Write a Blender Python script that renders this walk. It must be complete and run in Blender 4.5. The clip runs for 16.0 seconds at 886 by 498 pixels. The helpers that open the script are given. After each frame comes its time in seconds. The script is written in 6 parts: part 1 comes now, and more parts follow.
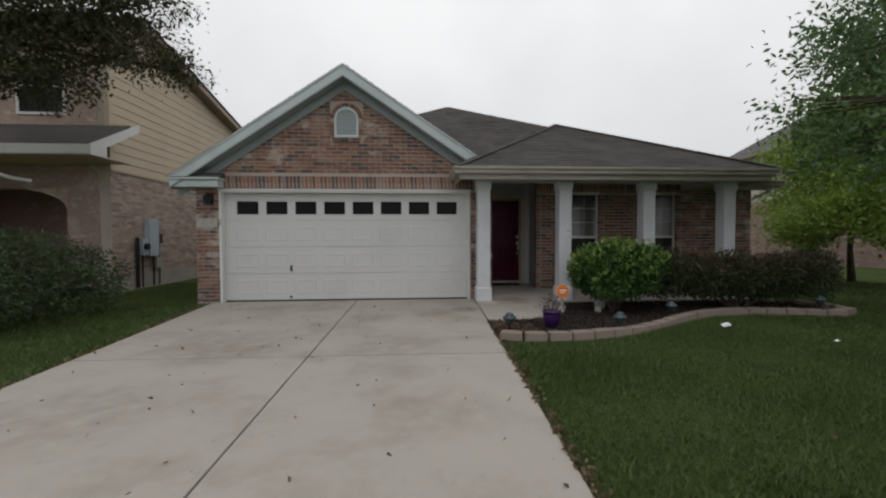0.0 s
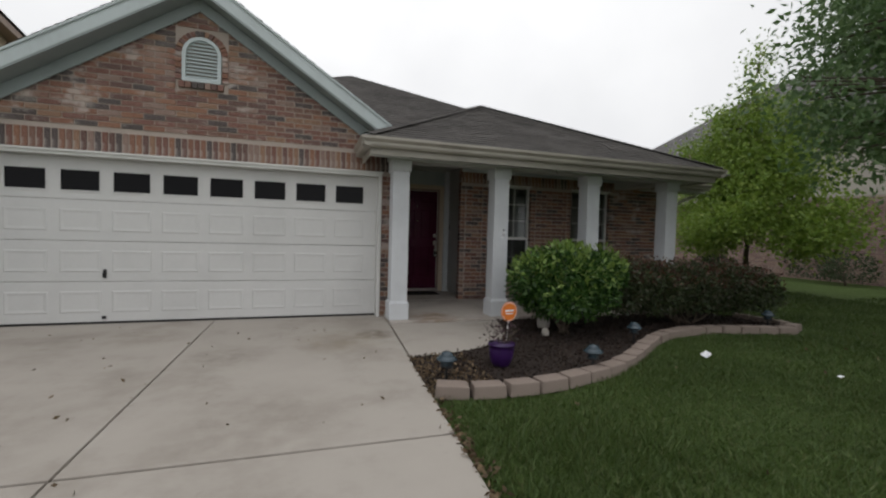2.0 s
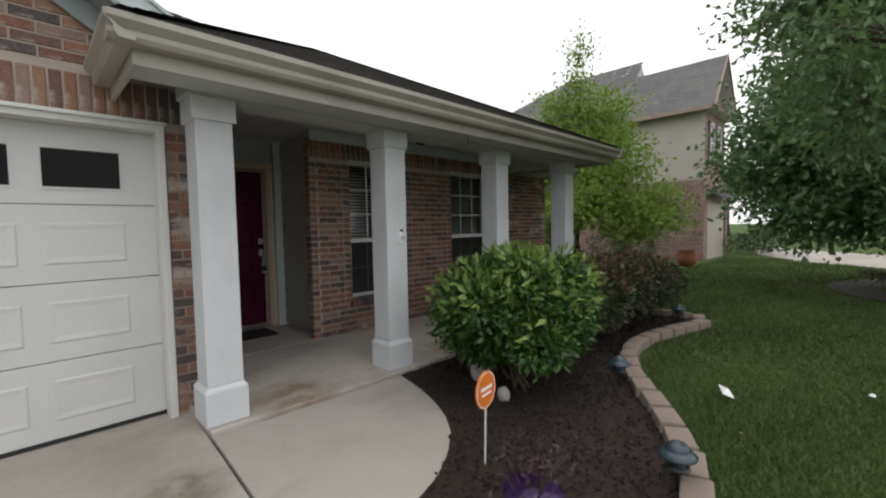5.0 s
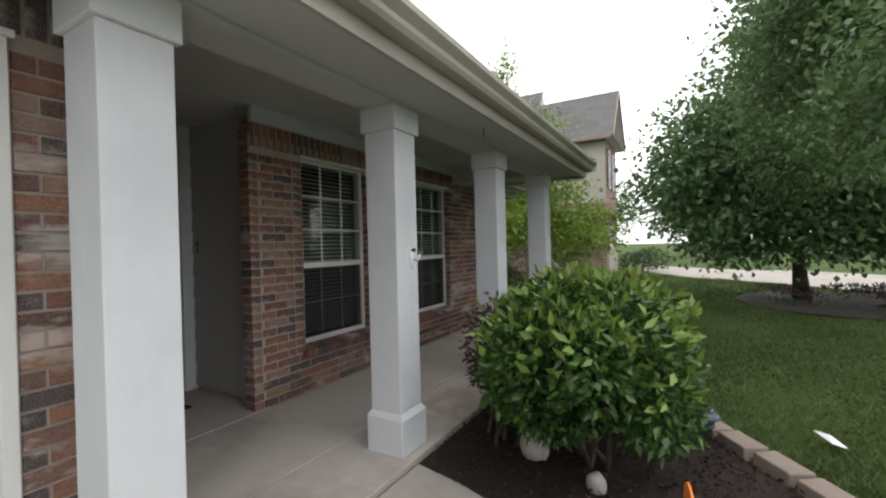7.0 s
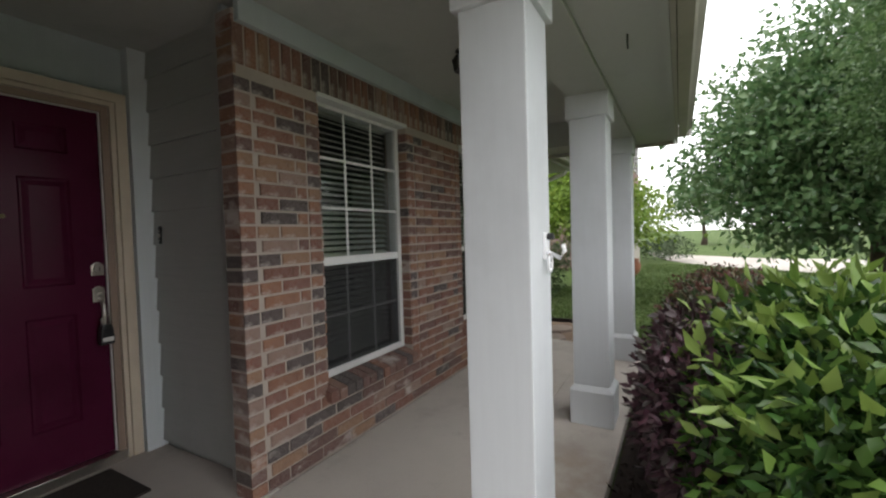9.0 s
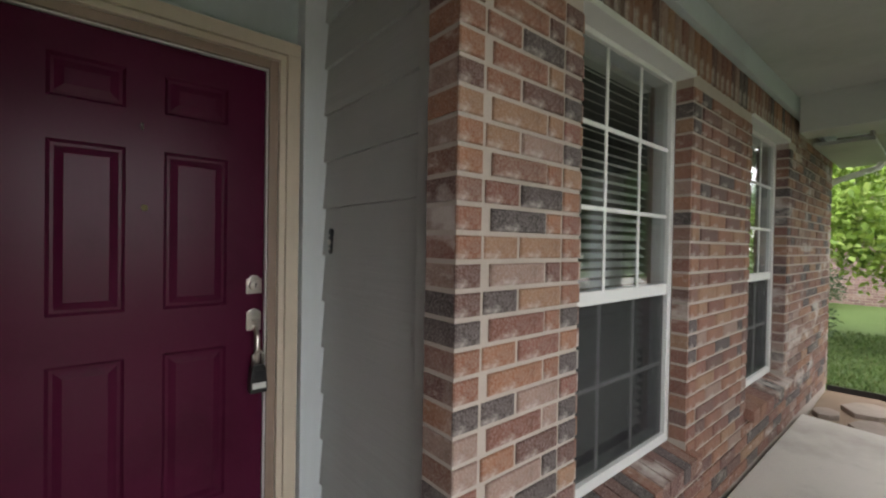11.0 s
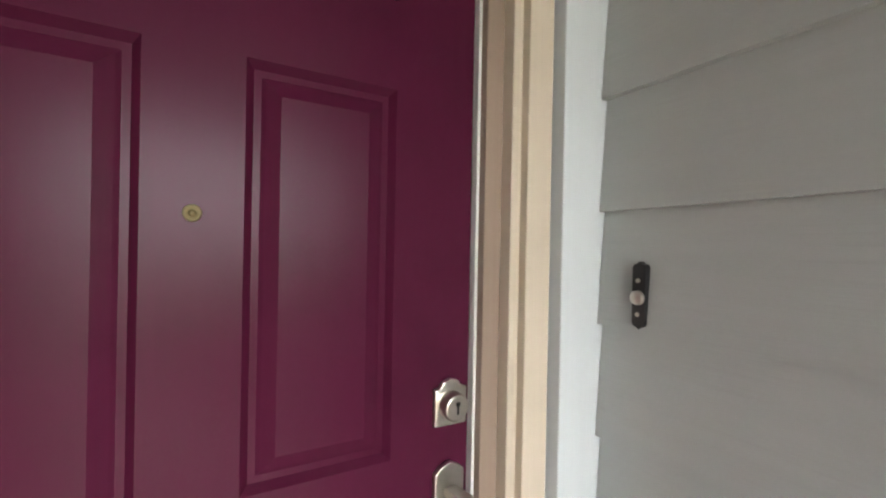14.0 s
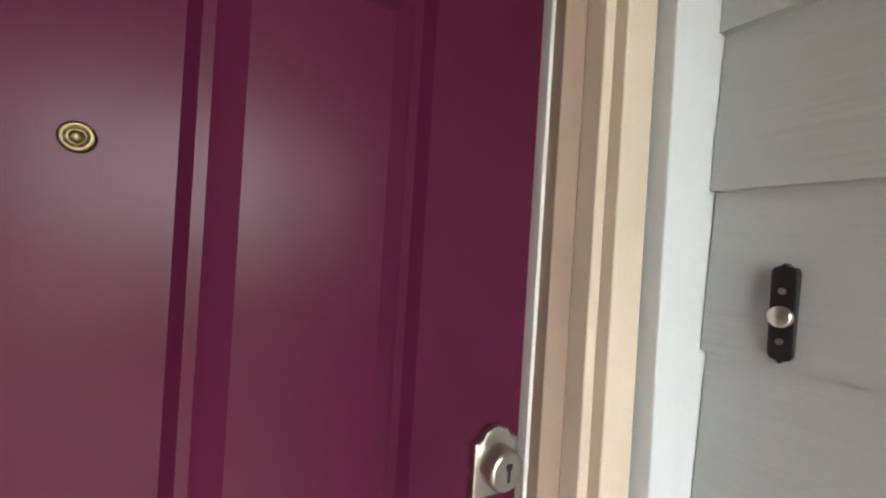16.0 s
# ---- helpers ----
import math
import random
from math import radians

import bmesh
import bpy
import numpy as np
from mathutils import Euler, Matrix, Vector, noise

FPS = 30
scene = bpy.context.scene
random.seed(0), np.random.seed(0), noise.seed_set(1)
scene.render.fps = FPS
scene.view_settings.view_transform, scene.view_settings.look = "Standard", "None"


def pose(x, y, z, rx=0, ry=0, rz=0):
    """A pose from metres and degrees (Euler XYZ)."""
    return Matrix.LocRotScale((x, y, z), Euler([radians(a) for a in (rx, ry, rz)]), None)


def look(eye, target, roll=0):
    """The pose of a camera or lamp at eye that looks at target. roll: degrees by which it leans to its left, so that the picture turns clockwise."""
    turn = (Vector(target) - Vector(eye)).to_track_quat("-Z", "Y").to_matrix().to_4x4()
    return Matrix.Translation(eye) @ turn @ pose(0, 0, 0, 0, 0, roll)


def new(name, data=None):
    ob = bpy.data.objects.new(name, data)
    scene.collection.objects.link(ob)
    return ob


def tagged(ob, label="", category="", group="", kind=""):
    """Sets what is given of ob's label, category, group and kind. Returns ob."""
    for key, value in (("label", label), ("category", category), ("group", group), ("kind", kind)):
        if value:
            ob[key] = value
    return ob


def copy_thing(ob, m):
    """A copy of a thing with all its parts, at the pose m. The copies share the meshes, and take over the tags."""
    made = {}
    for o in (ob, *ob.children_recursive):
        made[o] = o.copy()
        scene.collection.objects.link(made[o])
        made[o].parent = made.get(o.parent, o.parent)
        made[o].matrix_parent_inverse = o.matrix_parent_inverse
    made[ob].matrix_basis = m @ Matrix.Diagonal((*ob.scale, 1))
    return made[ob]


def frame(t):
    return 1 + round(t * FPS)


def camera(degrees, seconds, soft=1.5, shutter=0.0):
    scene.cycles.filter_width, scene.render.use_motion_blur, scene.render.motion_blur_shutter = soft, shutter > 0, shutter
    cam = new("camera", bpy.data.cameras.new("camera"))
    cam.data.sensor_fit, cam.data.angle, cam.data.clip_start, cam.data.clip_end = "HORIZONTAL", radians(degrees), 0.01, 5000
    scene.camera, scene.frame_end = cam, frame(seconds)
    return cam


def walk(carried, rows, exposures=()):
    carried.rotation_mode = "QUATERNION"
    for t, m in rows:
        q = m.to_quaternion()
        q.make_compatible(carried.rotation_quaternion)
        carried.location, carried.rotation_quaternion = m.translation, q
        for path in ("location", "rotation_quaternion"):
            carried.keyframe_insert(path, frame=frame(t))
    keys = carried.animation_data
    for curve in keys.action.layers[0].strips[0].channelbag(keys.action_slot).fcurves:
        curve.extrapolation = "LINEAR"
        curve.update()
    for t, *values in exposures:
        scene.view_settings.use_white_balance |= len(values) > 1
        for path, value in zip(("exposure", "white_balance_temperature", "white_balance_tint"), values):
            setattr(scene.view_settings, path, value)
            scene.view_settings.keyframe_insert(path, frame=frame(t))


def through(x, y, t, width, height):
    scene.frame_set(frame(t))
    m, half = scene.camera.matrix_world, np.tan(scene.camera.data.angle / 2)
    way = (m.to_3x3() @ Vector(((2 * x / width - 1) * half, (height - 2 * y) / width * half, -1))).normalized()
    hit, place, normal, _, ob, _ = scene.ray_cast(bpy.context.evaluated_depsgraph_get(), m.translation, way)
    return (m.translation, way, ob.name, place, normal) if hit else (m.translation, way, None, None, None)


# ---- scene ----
cam = camera(93.0, 16.0, soft=2.2)
PATH = [
    (0, (1.02, 0.004, 1.328), (1.162, 1.998, 1.267), -0.2),
    (0.5, (1.034, 0.529, 1.338), (1.318, 2.508, 1.265), 1.5),
    (1, (1.057, 1.044, 1.33), (1.484, 2.997, 1.275), 0.1),
    (1.5, (1.116, 1.563, 1.326), (1.69, 3.478, 1.247), -0.7),
    (2, (1.114, 2.076, 1.341), (1.727, 3.979, 1.27), 1.6),
    (2.5, (1.158, 2.576, 1.332), (1.737, 4.488, 1.244), -0.1),
    (3, (1.181, 3.083, 1.333), (1.81, 4.98, 1.25), 1.1),
    (3.5, (1.203, 3.583, 1.33), (2.011, 5.411, 1.263), 0.4),
    (4, (1.266, 4.058, 1.379), (2.25, 5.797, 1.303), 0.3),
    (4.5, (1.348, 4.492, 1.395), (2.558, 6.081, 1.282), -0.5),
    (5, (1.424, 4.906, 1.461), (2.829, 6.326, 1.354), -1.1),
    (5.2, (1.436, 5.076, 1.488), (2.907, 6.429, 1.417), -0.8),
    (7.3, (1.782, 6.753, 1.45), (3.531, 7.721, 1.45), -1.0),
    (7.5, (1.886, 6.882, 1.466), (3.647, 7.828, 1.486), -0.4),
    (8, (2.091, 7.194, 1.477), (3.902, 8.043, 1.506), 0.3),
    (8.2, (2.183, 7.311, 1.46), (3.993, 8.162, 1.462), 0.1),
    (10.3, (3.05, 8.57, 1.443), (4.522, 9.924, 1.446), -0.3),
    (10.5, (3.106, 8.691, 1.462), (4.516, 10.11, 1.489), 1.2),
    (11, (3.201, 8.924, 1.498), (4.482, 10.46, 1.473), 1.0),
    (11.5, (3.255, 9.142, 1.524), (4.365, 10.806, 1.511), -0.1),
    (12, (3.284, 9.38, 1.555), (4.262, 11.125, 1.519), 0.3),
    (12.5, (3.333, 9.605, 1.564), (4.158, 11.427, 1.531), -0.0),
    (13, (3.372, 9.824, 1.578), (4.126, 11.676, 1.559), 1.8),
    (13.5, (3.381, 10.042, 1.58), (4.197, 11.868, 1.586), 2.1),
    (14, (3.366, 10.247, 1.576), (4.358, 11.984, 1.572), 1.1),
    (14.5, (3.385, 10.423, 1.564), (4.495, 12.086, 1.52), 2.3),
    (15, (3.409, 10.466, 1.548), (4.39, 12.208, 1.606), 2.9),
    (15.5, (3.424, 10.485, 1.55), (4.437, 12.209, 1.58), 2.6),
    (16, (3.429, 10.494, 1.551), (4.451, 12.213, 1.552), 3.5),
]
EXPOSURE = [(0.0, -1.2), (2.0, -1.0), (3.5, -0.9), (5.0, -0.5), (7.5, 0.07), (8.2, 0.27), (10.5, 1.2), (11.5, 1.85), (12.5, 2.45), (13.5, 2.95), (14.5, 3.4), (16.0, 3.45)]
walk(cam, [(t, look(eye, target, roll)) for t, eye, target, roll in PATH], EXPOSURE)



# ---- world, sun, exposure ----
world = bpy.data.worlds.new("overcast")
scene.world = world
world.use_nodes = True
wn, wl = world.node_tree.nodes, world.node_tree.links
wn.clear()
w_out = wn.new("ShaderNodeOutputWorld")
w_bg = wn.new("ShaderNodeBackground")
w_sky = wn.new("ShaderNodeTexSky")
w_sky.sky_type = "NISHITA"
w_sky.sun_disc = False
w_sky.sun_elevation, w_sky.sun_rotation = radians(58), radians(205)
w_gain = wn.new("ShaderNodeMix")
w_gain.data_type = "RGBA"
w_gain.blend_type = "MULTIPLY"
w_gain.inputs[0].default_value = 1.0
w_gain.inputs[7].default_value = (0.10, 0.10, 0.10, 1)
w_cloud = wn.new("ShaderNodeTexNoise")
w_cloud.inputs["Scale"].default_value = 1.7
w_cloud.inputs["Detail"].default_value = 5
w_ramp = wn.new("ShaderNodeValToRGB")
w_ramp.color_ramp.elements[0].position, w_ramp.color_ramp.elements[1].position = 0.3, 0.7
w_ramp.color_ramp.elements[0].color = (0.86, 0.865, 0.88, 1)
w_ramp.color_ramp.elements[1].color = (1.12, 1.12, 1.125, 1)
w_dir = wn.new("ShaderNodeTexCoord")
w_sep = wn.new("ShaderNodeSeparateXYZ")
w_dome = wn.new("ShaderNodeMapRange")
w_dome.inputs["From Min"].default_value, w_dome.inputs["From Max"].default_value = 0.05, 1.0
w_dome.inputs["To Min"].default_value, w_dome.inputs["To Max"].default_value = 1.72, 2.55
w_over = wn.new("ShaderNodeMix")
w_over.data_type, w_over.blend_type = "RGBA", "MULTIPLY"
w_over.inputs[0].default_value = 1.0
w_mix = wn.new("ShaderNodeMix")
w_mix.data_type = "RGBA"
w_mix.inputs[0].default_value = 0.9
w_bg.inputs["Strength"].default_value = 1.0
wl.new(w_sky.outputs[0], w_gain.inputs[6])
wl.new(w_cloud.outputs["Fac"], w_ramp.inputs[0])
wl.new(w_gain.outputs[2], w_mix.inputs[6])
wl.new(w_dir.outputs["Generated"], w_sep.inputs[0])
wl.new(w_sep.outputs["Z"], w_dome.inputs["Value"])
wl.new(w_ramp.outputs[0], w_over.inputs[6])
wl.new(w_dome.outputs[0], w_over.inputs[7])
wl.new(w_over.outputs[2], w_mix.inputs[7])
wl.new(w_mix.outputs[2], w_bg.inputs["Color"])
wl.new(w_bg.outputs[0], w_out.inputs[0])

sun = new("sun", bpy.data.lights.new("sun", "SUN"))
sun.data.energy, sun.data.angle, sun.data.color = 0.35, radians(25), (1.0, 0.97, 0.92)
sun.matrix_world = look((0, 0, 30), (4, 14, 0))

# ---- building helpers ----


class Geo:
    """Vertices and faces gathered piece by piece."""

    def __init__(self):
        self.v, self.f, self.uv = [], [], {}

    def add(self, verts, faces):
        n = len(self.v)
        self.v += [tuple(p) for p in verts]
        self.f += [tuple(n + i for i in f) for f in faces]
        return self

    def box(self, x0, y0, z0, x1, y1, z1):
        v = [(x0, y0, z0), (x1, y0, z0), (x1, y1, z0), (x0, y1, z0), (x0, y0, z1), (x1, y0, z1), (x1, y1, z1), (x0, y1, z1)]
        return self.add(v, [(0, 3, 2, 1), (4, 5, 6, 7), (0, 1, 5, 4), (1, 2, 6, 5), (2, 3, 7, 6), (3, 0, 4, 7)])

    def prism(self, poly, axis, a, b):
        """A polygon of 2D points in the plane across the axis, drawn out from a to b."""
        def put(p, t):
            return {"x": (t, p[0], p[1]), "y": (p[0], t, p[1]), "z": (p[0], p[1], t)}[axis]
        n = len(poly)
        v = [put(p, a) for p in poly] + [put(p, b) for p in poly]
        f = [tuple(range(n)), tuple(range(2 * n - 1, n - 1, -1))] + [((i + 1) % n, i, n + i, n + (i + 1) % n) for i in range(n)]
        return self.add(v, f)

    def slab(self, pts, thick):
        """A flat polygon in space, thickened along its normal, downwards."""
        p = [Vector(q) for q in pts]
        nrm = (p[1] - p[0]).cross(p[-1] - p[0]).normalized()
        q = [a - nrm * thick for a in p]
        n = len(p)
        return self.add(p + q, [tuple(range(n)), tuple(range(2 * n - 1, n - 1, -1))] + [((i + 1) % n, i, n + i, n + (i + 1) % n) for i in range(n)])

    def tube(self, path, radii, n=8):
        """A round bar along a path."""
        base = len(self.v)
        pts = [Vector(p) for p in path]
        if not isinstance(radii, (list, tuple)):
            radii = [radii] * len(pts)
        for i, p in enumerate(pts):
            d = (pts[min(i + 1, len(pts) - 1)] - pts[max(i - 1, 0)]).normalized()
            a = d.orthogonal().normalized() if abs(d.z) > 0.9 else d.cross(Vector((0, 0, 1))).normalized()
            b = d.cross(a)
            for k in range(n):
                an = 2 * math.pi * k / n
                self.v.append(tuple(p + (a * math.cos(an) + b * math.sin(an)) * radii[i]))
        for i in range(len(pts) - 1):
            for k in range(n):
                self.f.append((base + i * n + k, base + i * n + (k + 1) % n, base + (i + 1) * n + (k + 1) % n, base + (i + 1) * n + k))
        self.f.append(tuple(base + k for k in range(n - 1, -1, -1)))
        self.f.append(tuple(base + (len(pts) - 1) * n + k for k in range(n)))
        return self

    def lathe(self, cx, cy, profile, n=20):
        """A turned shape from (radius, z) pairs."""
        return self.tube([(cx, cy, z) for r, z in profile], [max(r, 0.0005) for r, z in profile], n)

    def mesh(self, name, mat, bevel=0.0, smooth=False, fix=True):
        me = bpy.data.meshes.new(name)
        me.from_pydata(self.v, [], self.f)
        if fix or bevel:
            bm = bmesh.new()
            bm.from_mesh(me)
            if fix:
                bmesh.ops.recalc_face_normals(bm, faces=bm.faces)
            if bevel:
                bmesh.ops.bevel(bm, geom=bm.edges[:], offset=bevel, segments=2, affect="EDGES", profile=0.6)
            bm.to_mesh(me)
            bm.free()
        if smooth:
            me.polygons.foreach_set("use_smooth", [True] * len(me.polygons))
        me.materials.append(mat)
        return me


def put_under(ob, parent):
    if parent is not None:
        ob.parent = parent
        if parent.data is None:
            ob.matrix_parent_inverse = Matrix.Translation(-parent.location)
    return ob


def part(name, geo, mat, parent=None, label="", bevel=0.0, smooth=False, fix=True):
    ob = put_under(new(name, geo.mesh(name, mat, bevel, smooth, fix)), parent)
    return tagged(ob, label) if label else ob


def thing(name, at, label, category, group="", kind=""):
    ob = new(name)
    ob.location = at
    ob.empty_display_size = 0.1
    return tagged(ob, label, category, group, kind)


def structure(name, geo, mat, label, category, bevel=0.0, smooth=False):
    return tagged(part(name, geo, mat, None, "", bevel, smooth), label, category, "", "structure")


# ---- materials ----


def shader(name, rough=0.7, metal=0.0, spec=0.5):
    m = bpy.data.materials.new(name)
    m.use_nodes = True
    nt = m.node_tree
    b = nt.nodes["Principled BSDF"]
    b.inputs["Roughness"].default_value = rough
    b.inputs["Metallic"].default_value = metal
    b.inputs["Specular IOR Level"].default_value = spec
    return m, nt, b


def noise_tex(nt, scale, detail=4.0, rough=0.6, stretch=None, coord="Object"):
    tc = nt.nodes.new("ShaderNodeTexCoord")
    n = nt.nodes.new("ShaderNodeTexNoise")
    n.inputs["Scale"].default_value = scale
    n.inputs["Detail"].default_value = detail
    n.inputs["Roughness"].default_value = rough
    if stretch:
        mp = nt.nodes.new("ShaderNodeMapping")
        mp.inputs["Scale"].default_value = stretch
        nt.links.new(tc.outputs[coord], mp.inputs[0])
        nt.links.new(mp.outputs[0], n.inputs["Vector"])
    else:
        nt.links.new(tc.outputs[coord], n.inputs["Vector"])
    return n.outputs["Fac"]


def ramp(nt, fac, stops):
    r = nt.nodes.new("ShaderNodeValToRGB")
    e = r.color_ramp.elements
    while len(e) < len(stops):
        e.new(0.5)
    for el, (p, c) in zip(e, stops):
        el.position, el.color = p, (*c, 1)
    nt.links.new(fac, r.inputs[0])
    return r.outputs[0]


def mixed(nt, fac, a, b, mode="MIX"):
    m = nt.nodes.new("ShaderNodeMix")
    m.data_type, m.blend_type = "RGBA", mode
    for sock, val in ((m.inputs[0], fac), (m.inputs[6], a), (m.inputs[7], b)):
        if isinstance(val, (int, float)):
            sock.default_value = val
        elif isinstance(val, tuple):
            sock.default_value = (*val, 1)
        else:
            nt.links.new(val, sock)
    return m.outputs[2]


def bump(nt, b, height, strength=0.3, dist=0.01):
    n = nt.nodes.new("ShaderNodeBump")
    n.inputs["Strength"].default_value = strength
    n.inputs["Distance"].default_value = dist
    nt.links.new(height, n.inputs["Height"])
    nt.links.new(n.outputs[0], b.inputs["Normal"])


def piece_random(nt):
    """A random number for each piece, whether an object of its own or an island of a joined mesh."""
    oi = nt.nodes.new("ShaderNodeObjectInfo")
    ge = nt.nodes.new("ShaderNodeNewGeometry")
    ad = nt.nodes.new("ShaderNodeMath")
    ad.operation = "ADD"
    fr = nt.nodes.new("ShaderNodeMath")
    fr.operation = "FRACT"
    nt.links.new(oi.outputs["Random"], ad.inputs[0])
    nt.links.new(ge.outputs["Random Per Island"], ad.inputs[1])
    nt.links.new(ad.outputs[0], fr.inputs[0])
    return fr.outputs[0]


def painted(name, col, rough=0.5, dirt=0.12, scale=2.0, relief=0.08, stretch=None):
    """Painted wood, metal or render with faint grime."""
    m, nt, b = shader(name, rough)
    big = noise_tex(nt, scale, 5)
    fine = noise_tex(nt, scale * 25, 3, 0.6, stretch)
    dark = tuple(c * (1 - 2.2 * dirt) for c in col)
    lite = tuple(min(1, c * (1 + 0.4 * dirt)) for c in col)
    c = ramp(nt, big, [(0.3, dark), (0.5, col), (0.75, lite)])
    c = mixed(nt, 0.12, c, ramp(nt, fine, [(0.35, tuple(v * 0.8 for v in col)), (0.65, col)]))
    nt.links.new(c, b.inputs["Base Color"])
    bump(nt, b, fine, relief, 0.004)
    return m


def brick_mat(name, tones, pale):
    """Tumbled brick: each piece with its own tone, blotches and mortar smears."""
    m, nt, b = shader(name, 0.9, 0, 0.25)
    rnd = piece_random(nt)
    n = len(tones)
    base = nt.nodes.new("ShaderNodeValToRGB")
    base.color_ramp.interpolation = "CONSTANT"
    e = base.color_ramp.elements
    while len(e) < n:
        e.new(0.5)
    for i, t in enumerate(tones):
        e[i].position, e[i].color = i / n, (*t, 1)
    nt.links.new(rnd, base.inputs[0])
    blot = noise_tex(nt, 22, 5, 0.65)
    grain = noise_tex(nt, 160, 3, 0.7)
    wash = noise_tex(nt, 1.6, 4, 0.6)
    c = mixed(nt, ramp(nt, blot, [(0.38, (0, 0, 0)), (0.72, (0.55, 0.55, 0.55))]), base.outputs[0], (0.5, 0.5, 0.5), "MULTIPLY")
    c = mixed(nt, ramp(nt, grain, [(0.4, (0, 0, 0)), (0.8, (0.35, 0.35, 0.35))]), c, pale)
    c = mixed(nt, ramp(nt, wash, [(0.56, (0, 0, 0)), (0.74, (0.35, 0.35, 0.35))]), c, pale)
    bloom = noise_tex(nt, 2.6, 4, 0.6, (1, 1, 1.9))
    c = mixed(nt, ramp(nt, bloom, [(0.56, (0, 0, 0)), (0.66, (0.6, 0.6, 0.6))]), c, pale)
    smear = noise_tex(nt, 7, 6, 0.75, (1, 1, 2.6))
    c = mixed(nt, ramp(nt, smear, [(0.57, (0, 0, 0)), (0.7, (0.5, 0.5, 0.5))]), c, pale)
    nt.links.new(c, b.inputs["Base Color"])
    bump(nt, b, mixed(nt, 0.5, blot, grain), 0.5, 0.006)
    return m


def concrete_mat(name, col, stain, scale=0.9, marks=()):
    m, nt, b = shader(name, 0.85, 0, 0.3)
    big = noise_tex(nt, scale, 6, 0.65)
    spots = noise_tex(nt, 5.5, 5, 0.6)
    grain = noise_tex(nt, 190, 3, 0.7)
    c = ramp(nt, big, [(0.32, stain), (0.5, col), (0.72, tuple(min(1, v * 1.08) for v in col))])
    c = mixed(nt, ramp(nt, spots, [(0.64, (0, 0, 0)), (0.78, (0.55, 0.55, 0.55))]), c, tuple(v * 0.66 for v in stain))
    c = mixed(nt, 0.22, c, ramp(nt, grain, [(0.3, tuple(v * 0.55 for v in col)), (0.7, tuple(min(1, v * 1.1) for v in col))]))
    for (mx, my, mr, strength, tone) in marks:
        tc = nt.nodes.new("ShaderNodeTexCoord")
        mp = nt.nodes.new("ShaderNodeMapping")
        mp.inputs["Location"].default_value = (-mx / mr, -my / mr, 0)
        mp.inputs["Scale"].default_value = (1 / mr, 1 / mr, 0.1)
        ball = nt.nodes.new("ShaderNodeTexGradient")
        ball.gradient_type = "SPHERICAL"
        nt.links.new(tc.outputs["Object"], mp.inputs[0])
        nt.links.new(mp.outputs[0], ball.inputs[0])
        blotch = mixed(nt, 1.0, ramp(nt, ball.outputs["Fac"], [(0.0, (0, 0, 0)), (0.55, (strength, strength, strength))]), ramp(nt, spots, [(0.32, (0.1, 0.1, 0.1)), (0.6, (1, 1, 1))]), "MULTIPLY")
        c = mixed(nt, blotch, c, tone)
    nt.links.new(c, b.inputs["Base Color"])
    bump(nt, b, grain, 0.25, 0.003)
    return m


def shingle_mat(name, dark, light):
    m, nt, b = shader(name, 0.95, 0, 0.15)
    rnd = piece_random(nt)
    g = noise_tex(nt, 60, 4, 0.75)
    big = noise_tex(nt, 0.8, 5, 0.65)
    c = ramp(nt, rnd, [(0.0, dark), (1.0, light)])
    c = mixed(nt, 0.6, c, ramp(nt, g, [(0.3, tuple(v * 0.4 for v in dark)), (0.7, tuple(v * 1.35 for v in light))]))
    c = mixed(nt, ramp(nt, big, [(0.45, (0, 0, 0)), (0.7, (0.5, 0.5, 0.5))]), c, tuple(v * 0.6 for v in dark))
    nt.links.new(c, b.inputs["Base Color"])
    bump(nt, b, g, 0.6, 0.004)
    return m


def leaf_mat(name, tones, rough=0.45, through=0.25):
    """Leaves: every leaf with its own tone, and some light coming through."""
    m, nt, b = shader(name, rough, 0, 0.4)
    rnd = piece_random(nt)
    n = len(tones) - 1
    c = ramp(nt, rnd, [(i / n, t) for i, t in enumerate(tones)])
    v = noise_tex(nt, 0.9, 3, 0.6)
    c = mixed(nt, ramp(nt, v, [(0.4, (0.5, 0.5, 0.5)), (0.6, (0, 0, 0))]), c, (0.55, 0.6, 0.5), "MULTIPLY")
    nt.links.new(c, b.inputs["Base Color"])
    tr = nt.nodes.new("ShaderNodeBsdfTranslucent")
    nt.links.new(c, tr.inputs["Color"])
    mx = nt.nodes.new("ShaderNodeMixShader")
    mx.inputs[0].default_value = through
    nt.links.new(b.outputs[0], mx.inputs[1])
    nt.links.new(tr.outputs[0], mx.inputs[2])
    nt.links.new(mx.outputs[0], nt.nodes["Material Output"].inputs[0])
    return m


def plain(name, col, rough=0.5, metal=0.0, wear=0.15, scale=20.0, spec=0.5):
    m, nt, b = shader(name, rough, metal, spec)
    n = noise_tex(nt, scale, 4)
    c = ramp(nt, n, [(0.3, tuple(v * (1 - wear) for v in col)), (0.7, tuple(min(1, v * (1 + wear)) for v in col))])
    nt.links.new(c, b.inputs["Base Color"])
    bump(nt, b, n, 0.06, 0.002)
    return m


def glass_mat(name, tint=(0.8, 0.85, 0.85), rough=0.02):
    m, nt, b = shader(name, rough)
    b.inputs["Base Color"].default_value = (*tint, 1)
    b.inputs["Transmission Weight"].default_value = 1.0
    b.inputs["IOR"].default_value = 1.45
    return m


